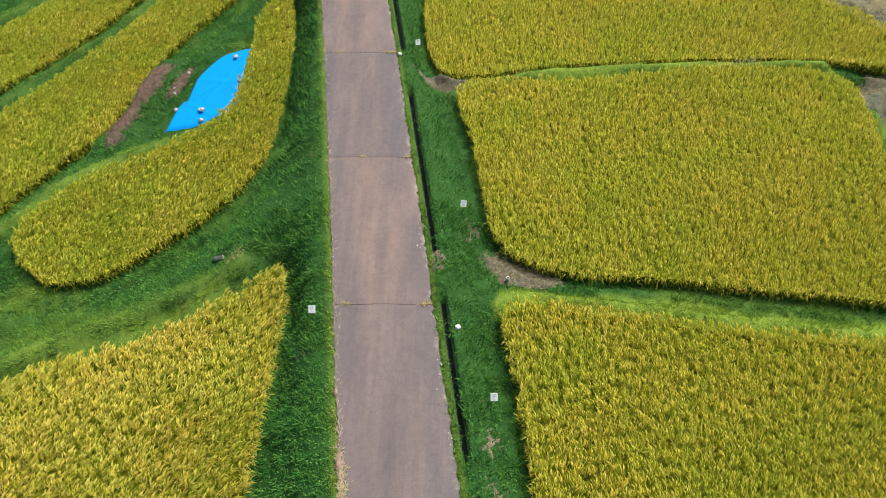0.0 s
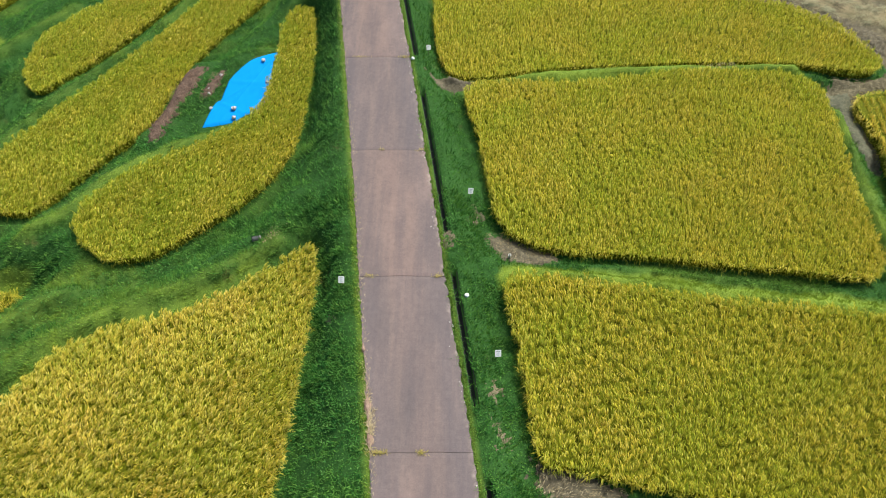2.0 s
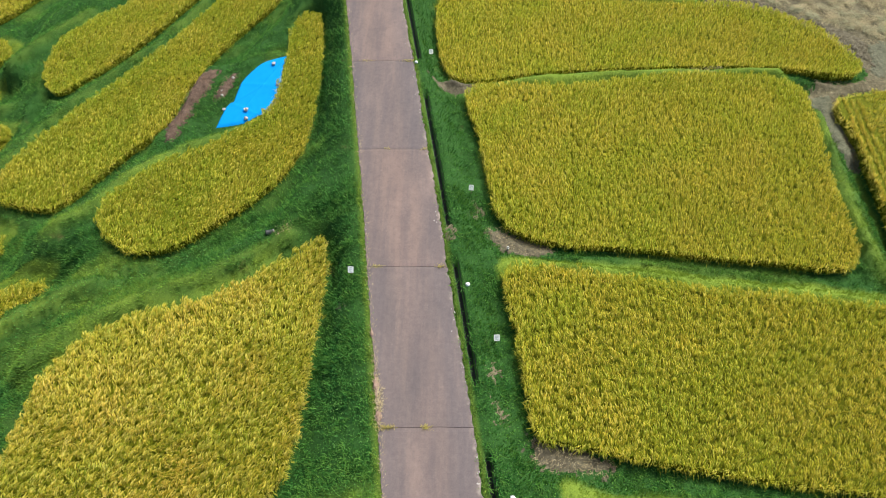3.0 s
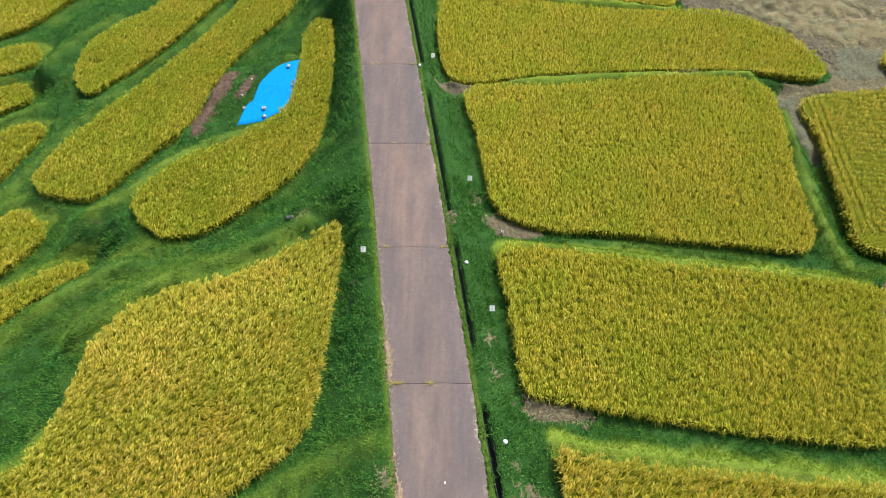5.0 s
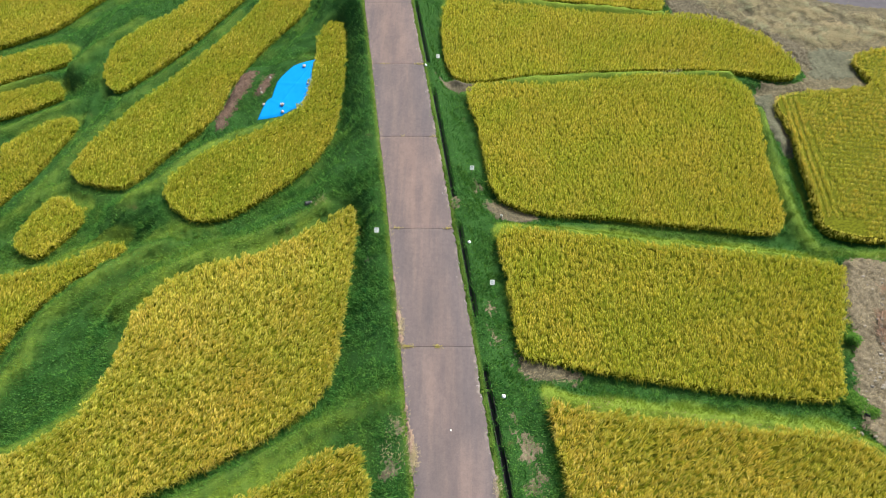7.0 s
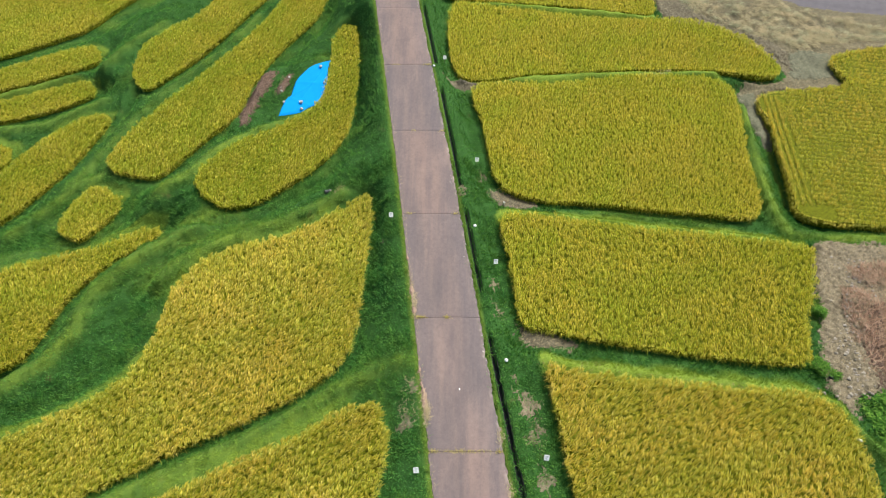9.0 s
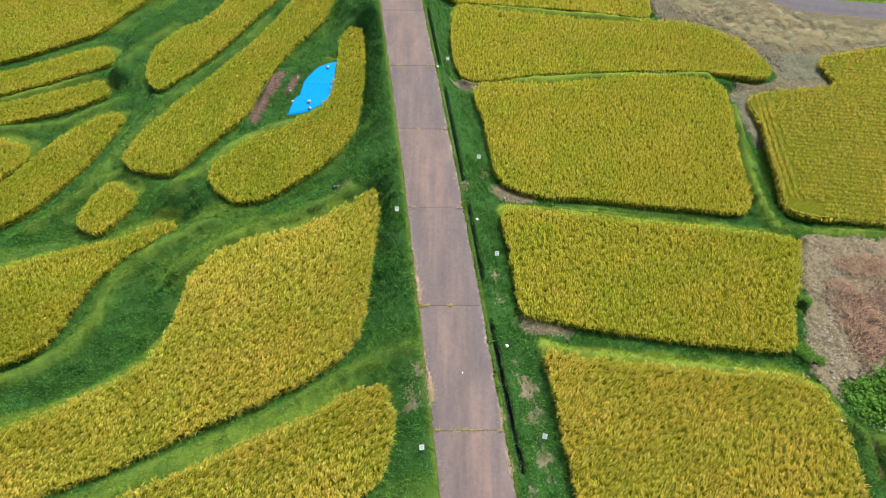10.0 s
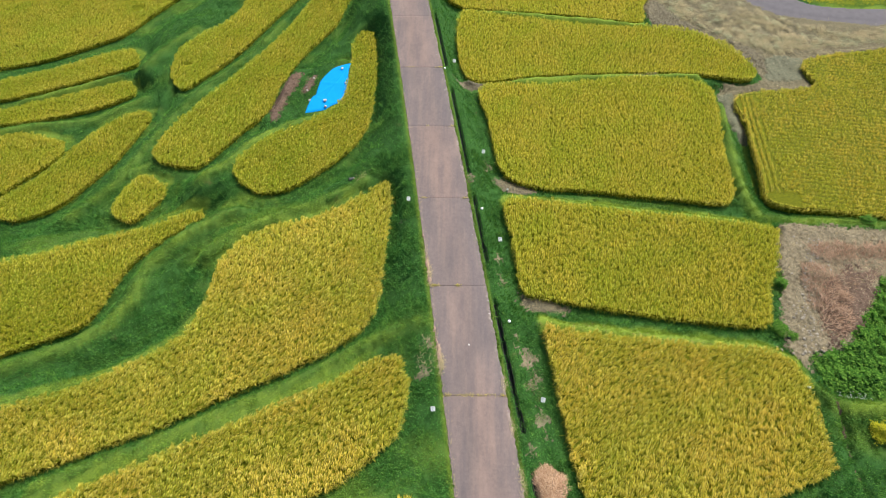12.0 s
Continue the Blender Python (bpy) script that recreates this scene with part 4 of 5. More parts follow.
def slab(y0, y1):
    ys = np.linspace(y0 + 0.008, y1 - 0.008, 48)
    us = np.linspace(0, 1, 17)
    wob_l, wob_r = 0.03 * waves(ys, ys * 0 + 3.1, 3.0, 4) - 0.02, 0.05 * waves(ys, ys * 0 + 9.4, 3.0, 4)
    bm = bmesh.new()
    share = bm.verts.layers.float.new("across")
    grid = []
    ends = {0: y0, len(ys) - 1: y1}
    for i, yy in enumerate(ys):
        xl, xr = road_left(yy) + wob_l[i], road_left(yy) + ROAD_W + wob_r[i]
        grid.append([bm.verts.new((xl + (xr - xl) * t, yy + (0.02 * float(waves(t * 5.0, ends[i], 1.0, 2, 8)) if i in ends else 0), road_z(yy) + 0.02 * math.sin(t * math.pi) - (0.012 if i in (0, len(ys) - 1) else 0))) for t in us])
    for line in grid:
        for vert, t in zip(line, us):
            vert[share] = t
    for i in range(len(ys) - 1):
        for j in range(len(us) - 1):
            bm.faces.new((grid[i][j], grid[i][j + 1], grid[i + 1][j + 1], grid[i + 1][j]))
    rim = [e for e in bm.edges if e.is_boundary]
    made = bmesh.ops.extrude_edge_only(bm, edges=rim)
    bmesh.ops.translate(bm, verts=[g for g in made["geom"] if isinstance(g, bmesh.types.BMVert)], vec=(0, 0, -0.16))
    bmesh.ops.recalc_face_normals(bm, faces=bm.faces)
    part("concrete_slab", bm, concrete_mat, road)


for k in range(len(JOINTS) - 1):
    slab(JOINTS[k], JOINTS[k + 1])

# ---------------------------------------------------------------- drain beside the road


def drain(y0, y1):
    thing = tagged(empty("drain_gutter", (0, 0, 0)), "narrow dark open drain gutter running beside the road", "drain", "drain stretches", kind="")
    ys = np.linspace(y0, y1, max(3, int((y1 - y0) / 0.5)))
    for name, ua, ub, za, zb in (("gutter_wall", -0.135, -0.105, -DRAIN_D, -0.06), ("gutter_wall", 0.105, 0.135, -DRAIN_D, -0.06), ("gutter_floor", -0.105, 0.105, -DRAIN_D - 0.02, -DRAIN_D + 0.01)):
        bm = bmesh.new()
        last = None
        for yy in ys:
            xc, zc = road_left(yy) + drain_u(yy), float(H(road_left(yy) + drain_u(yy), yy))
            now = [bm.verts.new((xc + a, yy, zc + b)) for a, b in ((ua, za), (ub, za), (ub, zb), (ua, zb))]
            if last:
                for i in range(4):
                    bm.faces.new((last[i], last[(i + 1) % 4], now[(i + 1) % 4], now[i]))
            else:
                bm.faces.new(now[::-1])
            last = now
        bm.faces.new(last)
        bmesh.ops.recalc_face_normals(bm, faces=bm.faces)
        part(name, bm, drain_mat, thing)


for y0, y1 in DRAINS:
    drain(y0, y1)

# ---------------------------------------------------------------- things


def sheet():
    """The blue sheet, laid on the ground, with folds."""
    ring = smooth_ring(TARP, 6)
    thing = tagged(empty("blue_sheet", (-11.4, 24.7, float(H(-11.4, 24.7)))), "bright blue plastic sheet spread on the grass, weighted down", "tarpaulin")
    off = np.array(thing.location)
    mid = ring.mean(0)
    base = SHEET_PLANE
    n, steps = len(ring), 26
    t = np.linspace(0.0005, 1, steps)[:, None, None]
    p = mid + t * (ring - mid)
    gx, gy = p[..., 0], p[..., 1]
    crease = 0.05 * np.exp(-(np.abs(gy - 25.6 + 0.06 * (gx + 11.3)) / 0.07) ** 1.2) + 0.05 * np.exp(-(np.abs(gy - 25.5 - 0.92 * (gx + 11.1)) / 0.09) ** 1.2) * (gx < -11.0) + 0.04 * np.exp(-(np.abs(gy - 23.6 + 0.5 * (gx + 11.6)) / 0.06) ** 1.2) + 0.03 * np.exp(-(np.abs(gx + 11.3 - 0.45 * (gy - 25)) / 0.06) ** 1.2)
    z = gx * base[0] + gy * base[1] + base[2] + 0.08 + 0.6 * crease + 0.004 * waves(gx, gy, 1.2, 2) - 0.07 * np.clip((t[..., 0] - 0.93) / 0.07, 0, 1)
    idx = np.arange(n * steps).reshape(steps, n)
    q = np.stack([idx[:-1], np.roll(idx, -1, 1)[:-1], np.roll(idx, -1, 1)[1:], idx[1:]], -1).reshape(-1, 4)
    v = np.stack([gx.ravel(), gy.ravel(), z.ravel()], -1) - off
    raw("sheet", v, q, [tarp_mat], parent=thing, smooth=True)


sheet()


def stone(x, y, size, lift, mat, name, label, category, seed, squash=0.7):
    bm = bmesh.new()
    bmesh.ops.create_icosphere(bm, subdivisions=2, radius=size)
    r = random.Random(seed)
    ax = Vector((r.uniform(-1, 1), r.uniform(-1, 1), r.uniform(-1, 1))) * 3
    for v in bm.verts:
        v.co *= 0.8 + 0.4 * noise.noise(v.co / size * 1.3 + ax)
        v.co.z *= squash
    ob = part(name, bm, mat)
    ob.location = (x, y, float(H(x, y)) + lift + size * squash * 0.55)
    ob.rotation_euler.z = r.uniform(0, 6)
    return tagged(ob, label, category)


for i, (x, y, s) in enumerate([(-10.65, 27.25, 0.15), (-11.7, 23.6, 0.17), (-11.6, 22.95, 0.14), (-10.2, 25.6, 0.12), (-10.5, 23.5, 0.11)]):
    tagged(stone(x, y, s, 0.1, stone_mat, "stone", "pale grey stone weighing down the blue sheet", "stone", 5 + i), group="stones on the sheet")
for i, (x, y, s) in enumerate([(-12.95, 26.3, 0.13), (-13.0, 23.7, 0.13), (-13.3, 24.8, 0.12), (18.4, 1.4, 0.22), (-13.4, 25.2, 0.09)]):
    stone(x, y, s, 0.0, stone_mat if i != 3 else black_mat, "stone", "rough stone lying on bare soil" if i != 3 else "dark stone lying on bare soil", "stone", 25 + i)


def sign_board(x, y, height, turn):
    """A small white plate on a wooden stake, with lines of print too small to read."""
    z = float(H(x, y))
    thing = tagged(empty("plot_sign", (x, y, z)), "small white plot sign on a wooden stake in the grass", "sign", "plot signs")
    thing.rotation_euler = (0, 0, radians(turn))
    bm = bmesh.new()
    box(bm, 0, 0.015, height / 2 - 0.1, 0.03, 0.03, height + 0.2, 0.004)
    part("stake", bm, wood_mat, thing)
    bm = bmesh.new()
    box(bm, 0, 0, 0, 0.23, 0.008, 0.26, 0.003)
    plate = part("plate", bm, white_mat, thing)
    plate.location, plate.rotation_euler = (0, -0.02, height), (radians(-47), 0, 0)
    bm = bmesh.new()
    box(bm, 0.0, -0.007, 0.075, 0.15, 0.004, 0.028)
    for k in range(3):
        box(bm, -0.02 * (k % 2), -0.007, 0.02 - 0.042 * k, 0.12 - 0.05 * (k % 2), 0.004, 0.013)
    part("print_bars", bm, print_mat, plate, "grey-green lines of print")


for x, y, h, a in ((-1.21, 26.93, 0.5, 4), (0.9, 16.3, 0.5, -6), (1.72, 8.01, 0.45, 2), (3.47, -3.12, 0.6, -10), (-4.24, 10.78, 0.5, 0), (-2.34, -3.8, 0.6, 5)):
    sign_board(x, y, h, a)


def bag(x, y, size, seed):
    bm = bmesh.new()
    bmesh.ops.create_icosphere(bm, subdivisions=3, radius=size)
    for v in bm.verts:
        n = v.co / size
        v.co *= 0.8 + 0.3 * noise.noise(n * 2.0 + Vector((seed, 0, 0))) + 0.12 * noise.noise(n * 5.0 + Vector((0, seed, 0)))
        v.co.z *= 0.75
    ob = part("plastic_bag", bm, plastic_mat, smooth=True)
    ob.location = (x, y, float(H(x, y)) + size * 0.5)
    tagged(ob, "crumpled white plastic bag lying in the verge grass", "bag", "white bags")


bag(0.6, 10.35, 0.11, 1.0)
bag(-1.98, 24.95, 0.11, 2.0)
bag(1.95, 1.8, 0.12, 3.0)


def strands(name, outline, count, length, lift, mat, seed, label, category, pile=0.0, width=0.012, clumped=-9.0):
    """Loose cut stalks lying over one another."""
    r = np.random.default_rng(seed)
    ring = smooth_ring(outline)
    lo, hi = ring.min(0), ring.max(0)
    x, y = r.uniform(lo[0], hi[0], count * 2), r.uniform(lo[1], hi[1], count * 2)
    d = ring_distance(x, y, ring) + 0.25 * waves(x, y, 2.0, 2) + np.where(waves(x + 0.8 * y, y, 0.7, 0, 8) + 0.4 * r.normal(size=len(x)) < clumped, 9, 0)
    keep = np.where(d < 0)[0][:count]
    x, y, d = x[keep], y[keep], d[keep]
    n = len(x)
    dens = waves(x, y, 1.2, 0, 8)
    z = H(x, y) + lift + pile * np.clip(-d / 0.6, 0, 1) * r.uniform(0.2, 1, n) + (0.05 + pile * 0.6) * np.maximum(dens, 0)
    az = waves(x, y, 0.9, 0, 6) * 1.6 + r.normal(0, 0.7, n)
    ln = length * r.uniform(0.5, 1.3, n)
    v, f = blades(x, y, z, z + r.uniform(0.01, 0.08, n), ln * np.cos(az), ln * np.sin(az), r.uniform(0.7, 1.5, n) * width, r.uniform(0.0, 0.08, n), r)
    return tagged(raw(name, v, f, [mat]), label, category, kind="stuff")


def tossed_straw(seed, share, mat, label):
    """Cut straw lying in curved, overlapping swaths."""
    r = np.random.default_rng(seed)
    ring = smooth_ring(STRAW_ZONE)
    lo, hi = ring.min(0), ring.max(0)
    swaths = int(400 * share)
    cx, cy = r.uniform(lo[0], hi[0], swaths * 4), r.uniform(lo[1], hi[1], swaths * 4)
    d = ring_distance(cx, cy, ring)
    keep = np.where((d < 0.1) & (r.uniform(0, 1, len(d)) < np.clip(0.75 + 0.4 * waves(cx, cy, 0.6, 0, 8), 0.1, 1)))[0][:swaths]
    cx, cy = cx[keep], cy[keep]
    k = 56
    rad, a0, span = r.uniform(0.35, 1.3, len(cx)), r.normal(1.2, 0.9, len(cx)), r.uniform(0.5, 1.5, len(cx))
    t = r.uniform(-0.5, 0.5, (len(cx), k))
    a = a0[:, None] + t * span[:, None]
    rr = rad[:, None] + r.normal(0, 0.15, t.shape)
    x, y = (cx[:, None] + rr * np.cos(a) - rad[:, None] * np.cos(a0)[:, None]).ravel(), (cy[:, None] + rr * np.sin(a) - rad[:, None] * np.sin(a0)[:, None]).ravel()
    heap = np.repeat(r.uniform(0.06, 0.32, len(cx)), k) * np.clip(1 - (2 * t.ravel()) ** 2, 0.1, 1)
    az = a.ravel() + 1.57 + r.normal(0, 0.28, x.size)
    z = H(x, y) + 0.05 + heap * r.uniform(0.4, 1, x.size)
    ln = r.uniform(0.25, 0.6, x.size)
    v, f = blades(x, y, z, z + r.uniform(0.01, 0.06, x.size), ln * np.cos(az), ln * np.sin(az), r.uniform(0.009, 0.02, x.size), r.uniform(0.0, 0.08, x.size), r)
    tagged(raw("straw", v, f, [mat]), label, "straw", kind="stuff")


tossed_straw(51, 1.0, straw_bright, "pale cut straw tossed in curved swaths on the stubble yard")
tossed_straw(151, 0.45, straw_grey, "greenish-grey cut straw tossed in curved swaths on the stubble yard")
strands("straw", [(17.8, 39.4), (21.5, 38.5), (24.8, 37.3), (28.6, 35.0), (32.1, 33.8), (37.4, 33.5), (45.5, 33.8), (45.5, 33.2), (37.4, 33.0), (32.0, 33.2), (28.4, 34.3), (24.5, 36.7), (21.3, 37.9), (17.8, 38.8)], 2600, 0.3, 0.05, straw_bright, 152, "pale straw lying along the edge of the asphalt lane", "straw", 0.08, width=0.016)
strands("straw", [(24.2, 29.2), (29.0, 29.7), (36.8, 31.0), (45.0, 31.4), (45.0, 31.0), (36.8, 30.6), (29.0, 29.1), (25.0, 28.9)], 1500, 0.25, 0.05, straw_bright, 153, "pale straw trodden along the rice", "straw", 0.03)
strands("straw", STRAW_YARD, 1400, 0.3, 0.06, straw_pale, 54, "thin scatter of straw on the stubble yard", "straw", 0.02, width=0.012)
strands("straw", [(21.0, 24.6), (28.0, 25.4), (28.3, 25.8), (28.7, 28.6), (36.0, 30.4), (36.0, 31.0), (28.2, 29.3), (27.9, 26.3), (21.0, 25.4)], 1500, 0.22, 0.06, straw_bright, 70, "pale straw trodden into a path beside the rice", "straw", 0.03)
strands("straw", SOIL_RIGHT, 3000, 0.3, 0.06, straw_pale, 52, "pale straw scattered over bare soil", "straw", 0.03)
strands("dead_stalks", [(21.9, 6.6), (24.1, 7.9), (27.5, 7.7), (27.1, 6.4), (23.9, 5.8), (23.2, 2.9), (21.9, 1.6), (20.4, 1.2), (20.3, 2.9), (21.2, 5.0)], 2200, 0.35, 0.07, straw_brown, 53, "reddish-brown dead stalks strewn on bare soil", "dead stalks", 0.04, width=0.016)
strands("dead_stalks", [(21.6, 7.9), (24.0, 8.3), (28.5, 8.1), (28.5, 7.3), (24.0, 7.0), (22.2, 6.8)], 1300, 0.5, 0.07, straw_brown, 65, "heap of brown dead stalks on bare soil", "dead stalks", 0.35, width=0.026)
strands("dead_stalks", [(20.5, 6.2), (21.8, 6.4), (22.7, 4.6), (22.3, 2.2), (20.9, 1.4), (20.3, 3.0)], 1500, 0.5, 0.07, straw_brown, 66, "long heap of brown dead stalks on bare soil", "dead stalks", 0.35, width=0.026)
strands("dead_stalks", BEAN_SOIL_B, 160, 0.2, 0.03, straw_brown, 155, "short brown dead stalks on reddish soil", "dead stalks", 0.04)
strands("dead_stalks", BEAN_SOIL, 700, 0.22, 0.03, straw_brown, 55, "short brown dead stalks on reddish soil", "dead stalks", 0.03)


for i, spot in enumerate(([(1.5, 14.1), (2.3, 14.3), (4.4, 13.4), (4.1, 12.6), (2.4, 12.8)], [(2.8, 4.2), (3.6, 4.1), (5.6, 3.4), (5.3, 2.8), (3.0, 3.1)])):
    strands("dry_grass", spot, 420, 0.16, 0.02, straw_pale, 56 + i, "dry pale grass lying in a dug-out pit", "dry grass", 0.03)


strands("dry_grass", [(10.6, 24.7), (14.0, 25.5), (15.2, 25.7), (15.0, 25.3), (12.8, 24.9)], 420, 0.2, 0.08, straw_pale, 62, "whitish dry grass on the field bund", "dry grass", 0.1)
strands("dry_grass", [(3.8, 1.8), (9.0, 1.2), (14.5, 0.7), (16.8, 0.2), (16.6, -0.1), (12.9, 0.5), (8.2, 0.95), (4.0, 1.5)], 900, 0.14, 0.03, straw_brown, 63, "brown dry grass along the field bund", "dry grass", 0.04)
strands("white_flowers", [(19.6, -2.0), (20.6, -1.9), (21.6, -2.1), (21.2, -2.6), (19.9, -2.6)], 70, 0.04, 0.18, white_mat, 64, "small white wild flowers on the grass ridge", "flowers", 0.05, width=0.025)


def clods():
    """Pale lumps of earth along the middle of the soil plot."""
    r = np.random.default_rng(83)
    line_y, line_x = [0.0, 1.0, 2.7, 4.6, 6.0, 7.4, 8.8], [18.9, 19.6, 19.8, 20.6, 21.1, 21.8, 22.4]
    bm = bmesh.new()
    for k in range(260):
        y = r.uniform(0.2, 8.8)
        x = np.interp(y, line_y, line_x) + r.normal(0, 0.32 if k < 190 else 1.0)
        size = r.uniform(0.03, 0.10)
        made = bmesh.ops.create_icosphere(bm, subdivisions=1, radius=size)
        for v in made["verts"]:
            v.co = v.co * r.uniform(0.7, 1.25)
            v.co = Vector((v.co.x * 1.3 + x, v.co.y + y, v.co.z * 0.8 + float(H(x, y)) + 0.07 + size * 0.4))
    tagged(part("earth_clods", bm, clod_mat), "pale dry clods of earth on bare soil", "clods", kind="stuff")


clod_mat = make_plain("pale_dry_earth", (0.31, 0.285, 0.235), 0.95, 14.0, 0.4)
clods()


def road_crumbs():
    """Broken bits of concrete along the frayed edges of the road."""
    r = np.random.default_rng(84)
    bm = bmesh.new()
    for k in range(240):
        y = r.uniform(-11, 34)
        if float(waves(np.array(y), np.array(k % 4 * 7.0), 0.6, 0, 8)) < 0.1:
            continue
        u = ROAD_W - abs(r.normal(0, 0.10)) if k % 4 else abs(r.normal(0, 0.06))
        x, size = float(road_left(y)) + u, r.uniform(0.008, 0.026)
        made = bmesh.ops.create_icosphere(bm, subdivisions=1, radius=size)
        for v in made["verts"]:
            v.co = v.co * r.uniform(0.7, 1.3)
            v.co = Vector((v.co.x * 1.2 + x, v.co.y * 1.3 + y, v.co.z * 0.6 + float(road_z(y)) + size * 0.4 + 0.004))
    tagged(part("concrete_crumbs", bm, stone_mat), "small pale concrete crumbs along the road edge", "gravel", kind="stuff")


road_crumbs()


def verge_straw():
    """Dry cut grass along the edge of the road."""
    r = np.random.default_rng(58)
    n = 2600
    y = r.uniform(-1.3, 7.6, n)
    keep = waves(y, y * 0, 0.9, 0, 8) + r.normal(0, 0.4, n) > 0.1
    y = np.concatenate([y[keep], r.normal(-0.9, 0.35, 700), r.normal(5.2, 0.6, 500), r.uniform(-11, 30, 900)])
    n = len(y)
    x = road_left(y) + r.normal(0.02, 0.06, n)
    x += np.where((np.abs(y + 0.9) < 0.5) | (np.abs(y - 5.2) < 0.5), np.abs(r.normal(0, 0.08, n)), 0)
    z = road_z(y) + 0.015 + r.uniform(0, 0.05, n)
    spots = np.repeat([-2.2, -4.7, -7.1, -7.6], 110)
    ye = spots + r.normal(0, 0.25, len(spots))
    xe = road_left(ye) + ROAD_W + r.normal(0.0, 0.09, len(ye))
    x, y, z = np.append(x, xe), np.append(y, ye), np.append(z, road_z(ye) + 0.015 + r.uniform(0, 0.04, len(ye)))
    n = len(x)
    az, ln = r.normal(1.6, 0.8, n), r.uniform(0.06, 0.22, n)
    v, f = blades(x, y, z, z + 0.015, ln * np.cos(az), ln * np.sin(az), r.uniform(0.008, 0.018, n), r.uniform(0, 0.02, n), r)
    tagged(raw("dry_grass", v, f, [straw_pale]), "dry pinkish cut grass along the road edge", "dry grass", kind="stuff")


verge_straw()
strands("dry_grass", [(-2.5, -1.6), (-2.2, 0.6), (-2.6, 1.2), (-3.2, 0.4), (-3.3, -1.4)], 190, 0.16, 0.05, straw_pale, 156, "greyish dry grass on the road verge", "dry grass", 0.06)
strands("dry_grass", [(2.7, -0.8), (3.6, -0.2), (3.7, -2.2), (3.2, -3.0), (2.8, -2.0)], 150, 0.13, 0.04, straw_brown, 157, "thin brownish dry grass on the road verge", "dry grass", 0.04)


def straw_heap():
    x0, y0 = 3.46, -8.0
    thing = tagged(empty("straw_heap", (x0, y0, float(H(x0, y0)))), "heap of dry pinkish-brown straw piled on the verge grass", "straw heap")
    r = np.random.default_rng(77)
    bm = bmesh.new()
    bmesh.ops.create_icosphere(bm, subdivisions=4, radius=1)
    for v in bm.verts:
        k = 1 + 0.22 * noise.noise(v.co * 1.6 + Vector((3, 1, 0))) + 0.2 * noise.noise(v.co * 4.0)
        v.co = Vector((math.copysign(abs(v.co.x) ** 0.75, v.co.x) * 0.60 * k, math.copysign(abs(v.co.y) ** 0.7, v.co.y) * 1.35 * k, max(v.co.z, -0.2) * 0.36 * k))
    part("heap_core", bm, straw_core, thing, smooth=True)
    n = 5000
    a, b = r.uniform(0, 6.28, n), np.sqrt(r.uniform(0, 1, n))
    lump = 1 + 0.16 * np.sin(3 * a + 1.0) + 0.12 * np.sin(5 * a)
    ca, sa = np.cos(a), np.sin(a)
    x, y = 0.68 * b * lump * np.sign(ca) * np.abs(ca) ** 0.75, 1.4 * b * lump * np.sign(sa) * np.abs(sa) ** 0.7
    z = 0.38 * np.sqrt(np.maximum(1 - b * b, 0)) + r.uniform(-0.04, 0.05, n)
    az = r.normal(1.3, 0.8, n)
    ln = r.uniform(0.1, 0.35, n)
    v, f = blades(x, y, z, z + r.uniform(0, 0.05, n), ln * np.cos(az), ln * np.sin(az), r.uniform(0.01, 0.02, n), r.uniform(0.0, 0.1, n), r)
    tagged(raw("loose_straw", v, f, [straw_pink], parent=thing), kind="stuff")


straw_pink = make_blade("pinkish_dry_straw", (0.24, 0.14, 0.08), (0.42, 0.27, 0.17), (0.62, 0.45, 0.31), (0.85, 0.85, 0.85), (1, 1, 1), 2.0, 0.1)
straw_core = make_plain("matted_straw", (0.26, 0.165, 0.105), 0.9, 10.0, 0.5)
straw_heap()


def weed_patch(name, outline, count, height, mat, seed, label, category, leaf=0.12):
    """Broad-leaved weeds: many leaves on short stems, in clumps."""
    r = np.random.default_rng(seed)
    ring = smooth_ring(outline)
    lo, hi = ring.min(0), ring.max(0)
    x, y = r.uniform(lo[0], hi[0], count * 2), r.uniform(lo[1], hi[1], count * 2)
    d = ring_distance(x, y, ring) + 0.3 * waves(x, y, 1.5, 2)
    keep = np.where(d < 0)[0][:count]
    x, y, d = x[keep], y[keep], d[keep]
    n = len(x)
    clump = np.clip(0.6 + 0.5 * waves(x, y, 1.6, 2), 0.15, 1.3) * np.clip(-d / 0.4, 0.3, 1)
    z = H(x, y) + height * clump * r.uniform(0.2, 1, n) ** 0.5
    az, ln = r.uniform(0, 6.28, n), leaf * r.uniform(0.6, 1.5, n)
    v, f = blades(x, y, z - 0.05, z + 0.02, ln * np.cos(az), ln * np.sin(az), ln * r.uniform(0.3, 0.6, n), r.uniform(0, 0.06, n), r)
    return tagged(raw(name, v, f, [mat]), label, category, kind="stuff")


weed_patch("weeds", WEED_BED, 16000, 0.6, weed_leaf, 61, "thick bed of fresh green leafy weeds", "weeds", 0.16)

weed_patch("scrub", [(31.0, 38.6), (34.0, 37.3), (37.5, 37.1), (46.0, 37.9), (46.0, 42.0), (33.0, 42.0)], 7000, 0.5, bush_leaf, 78, "yellow-green scrub beyond the asphalt lane", "scrub", 0.16)
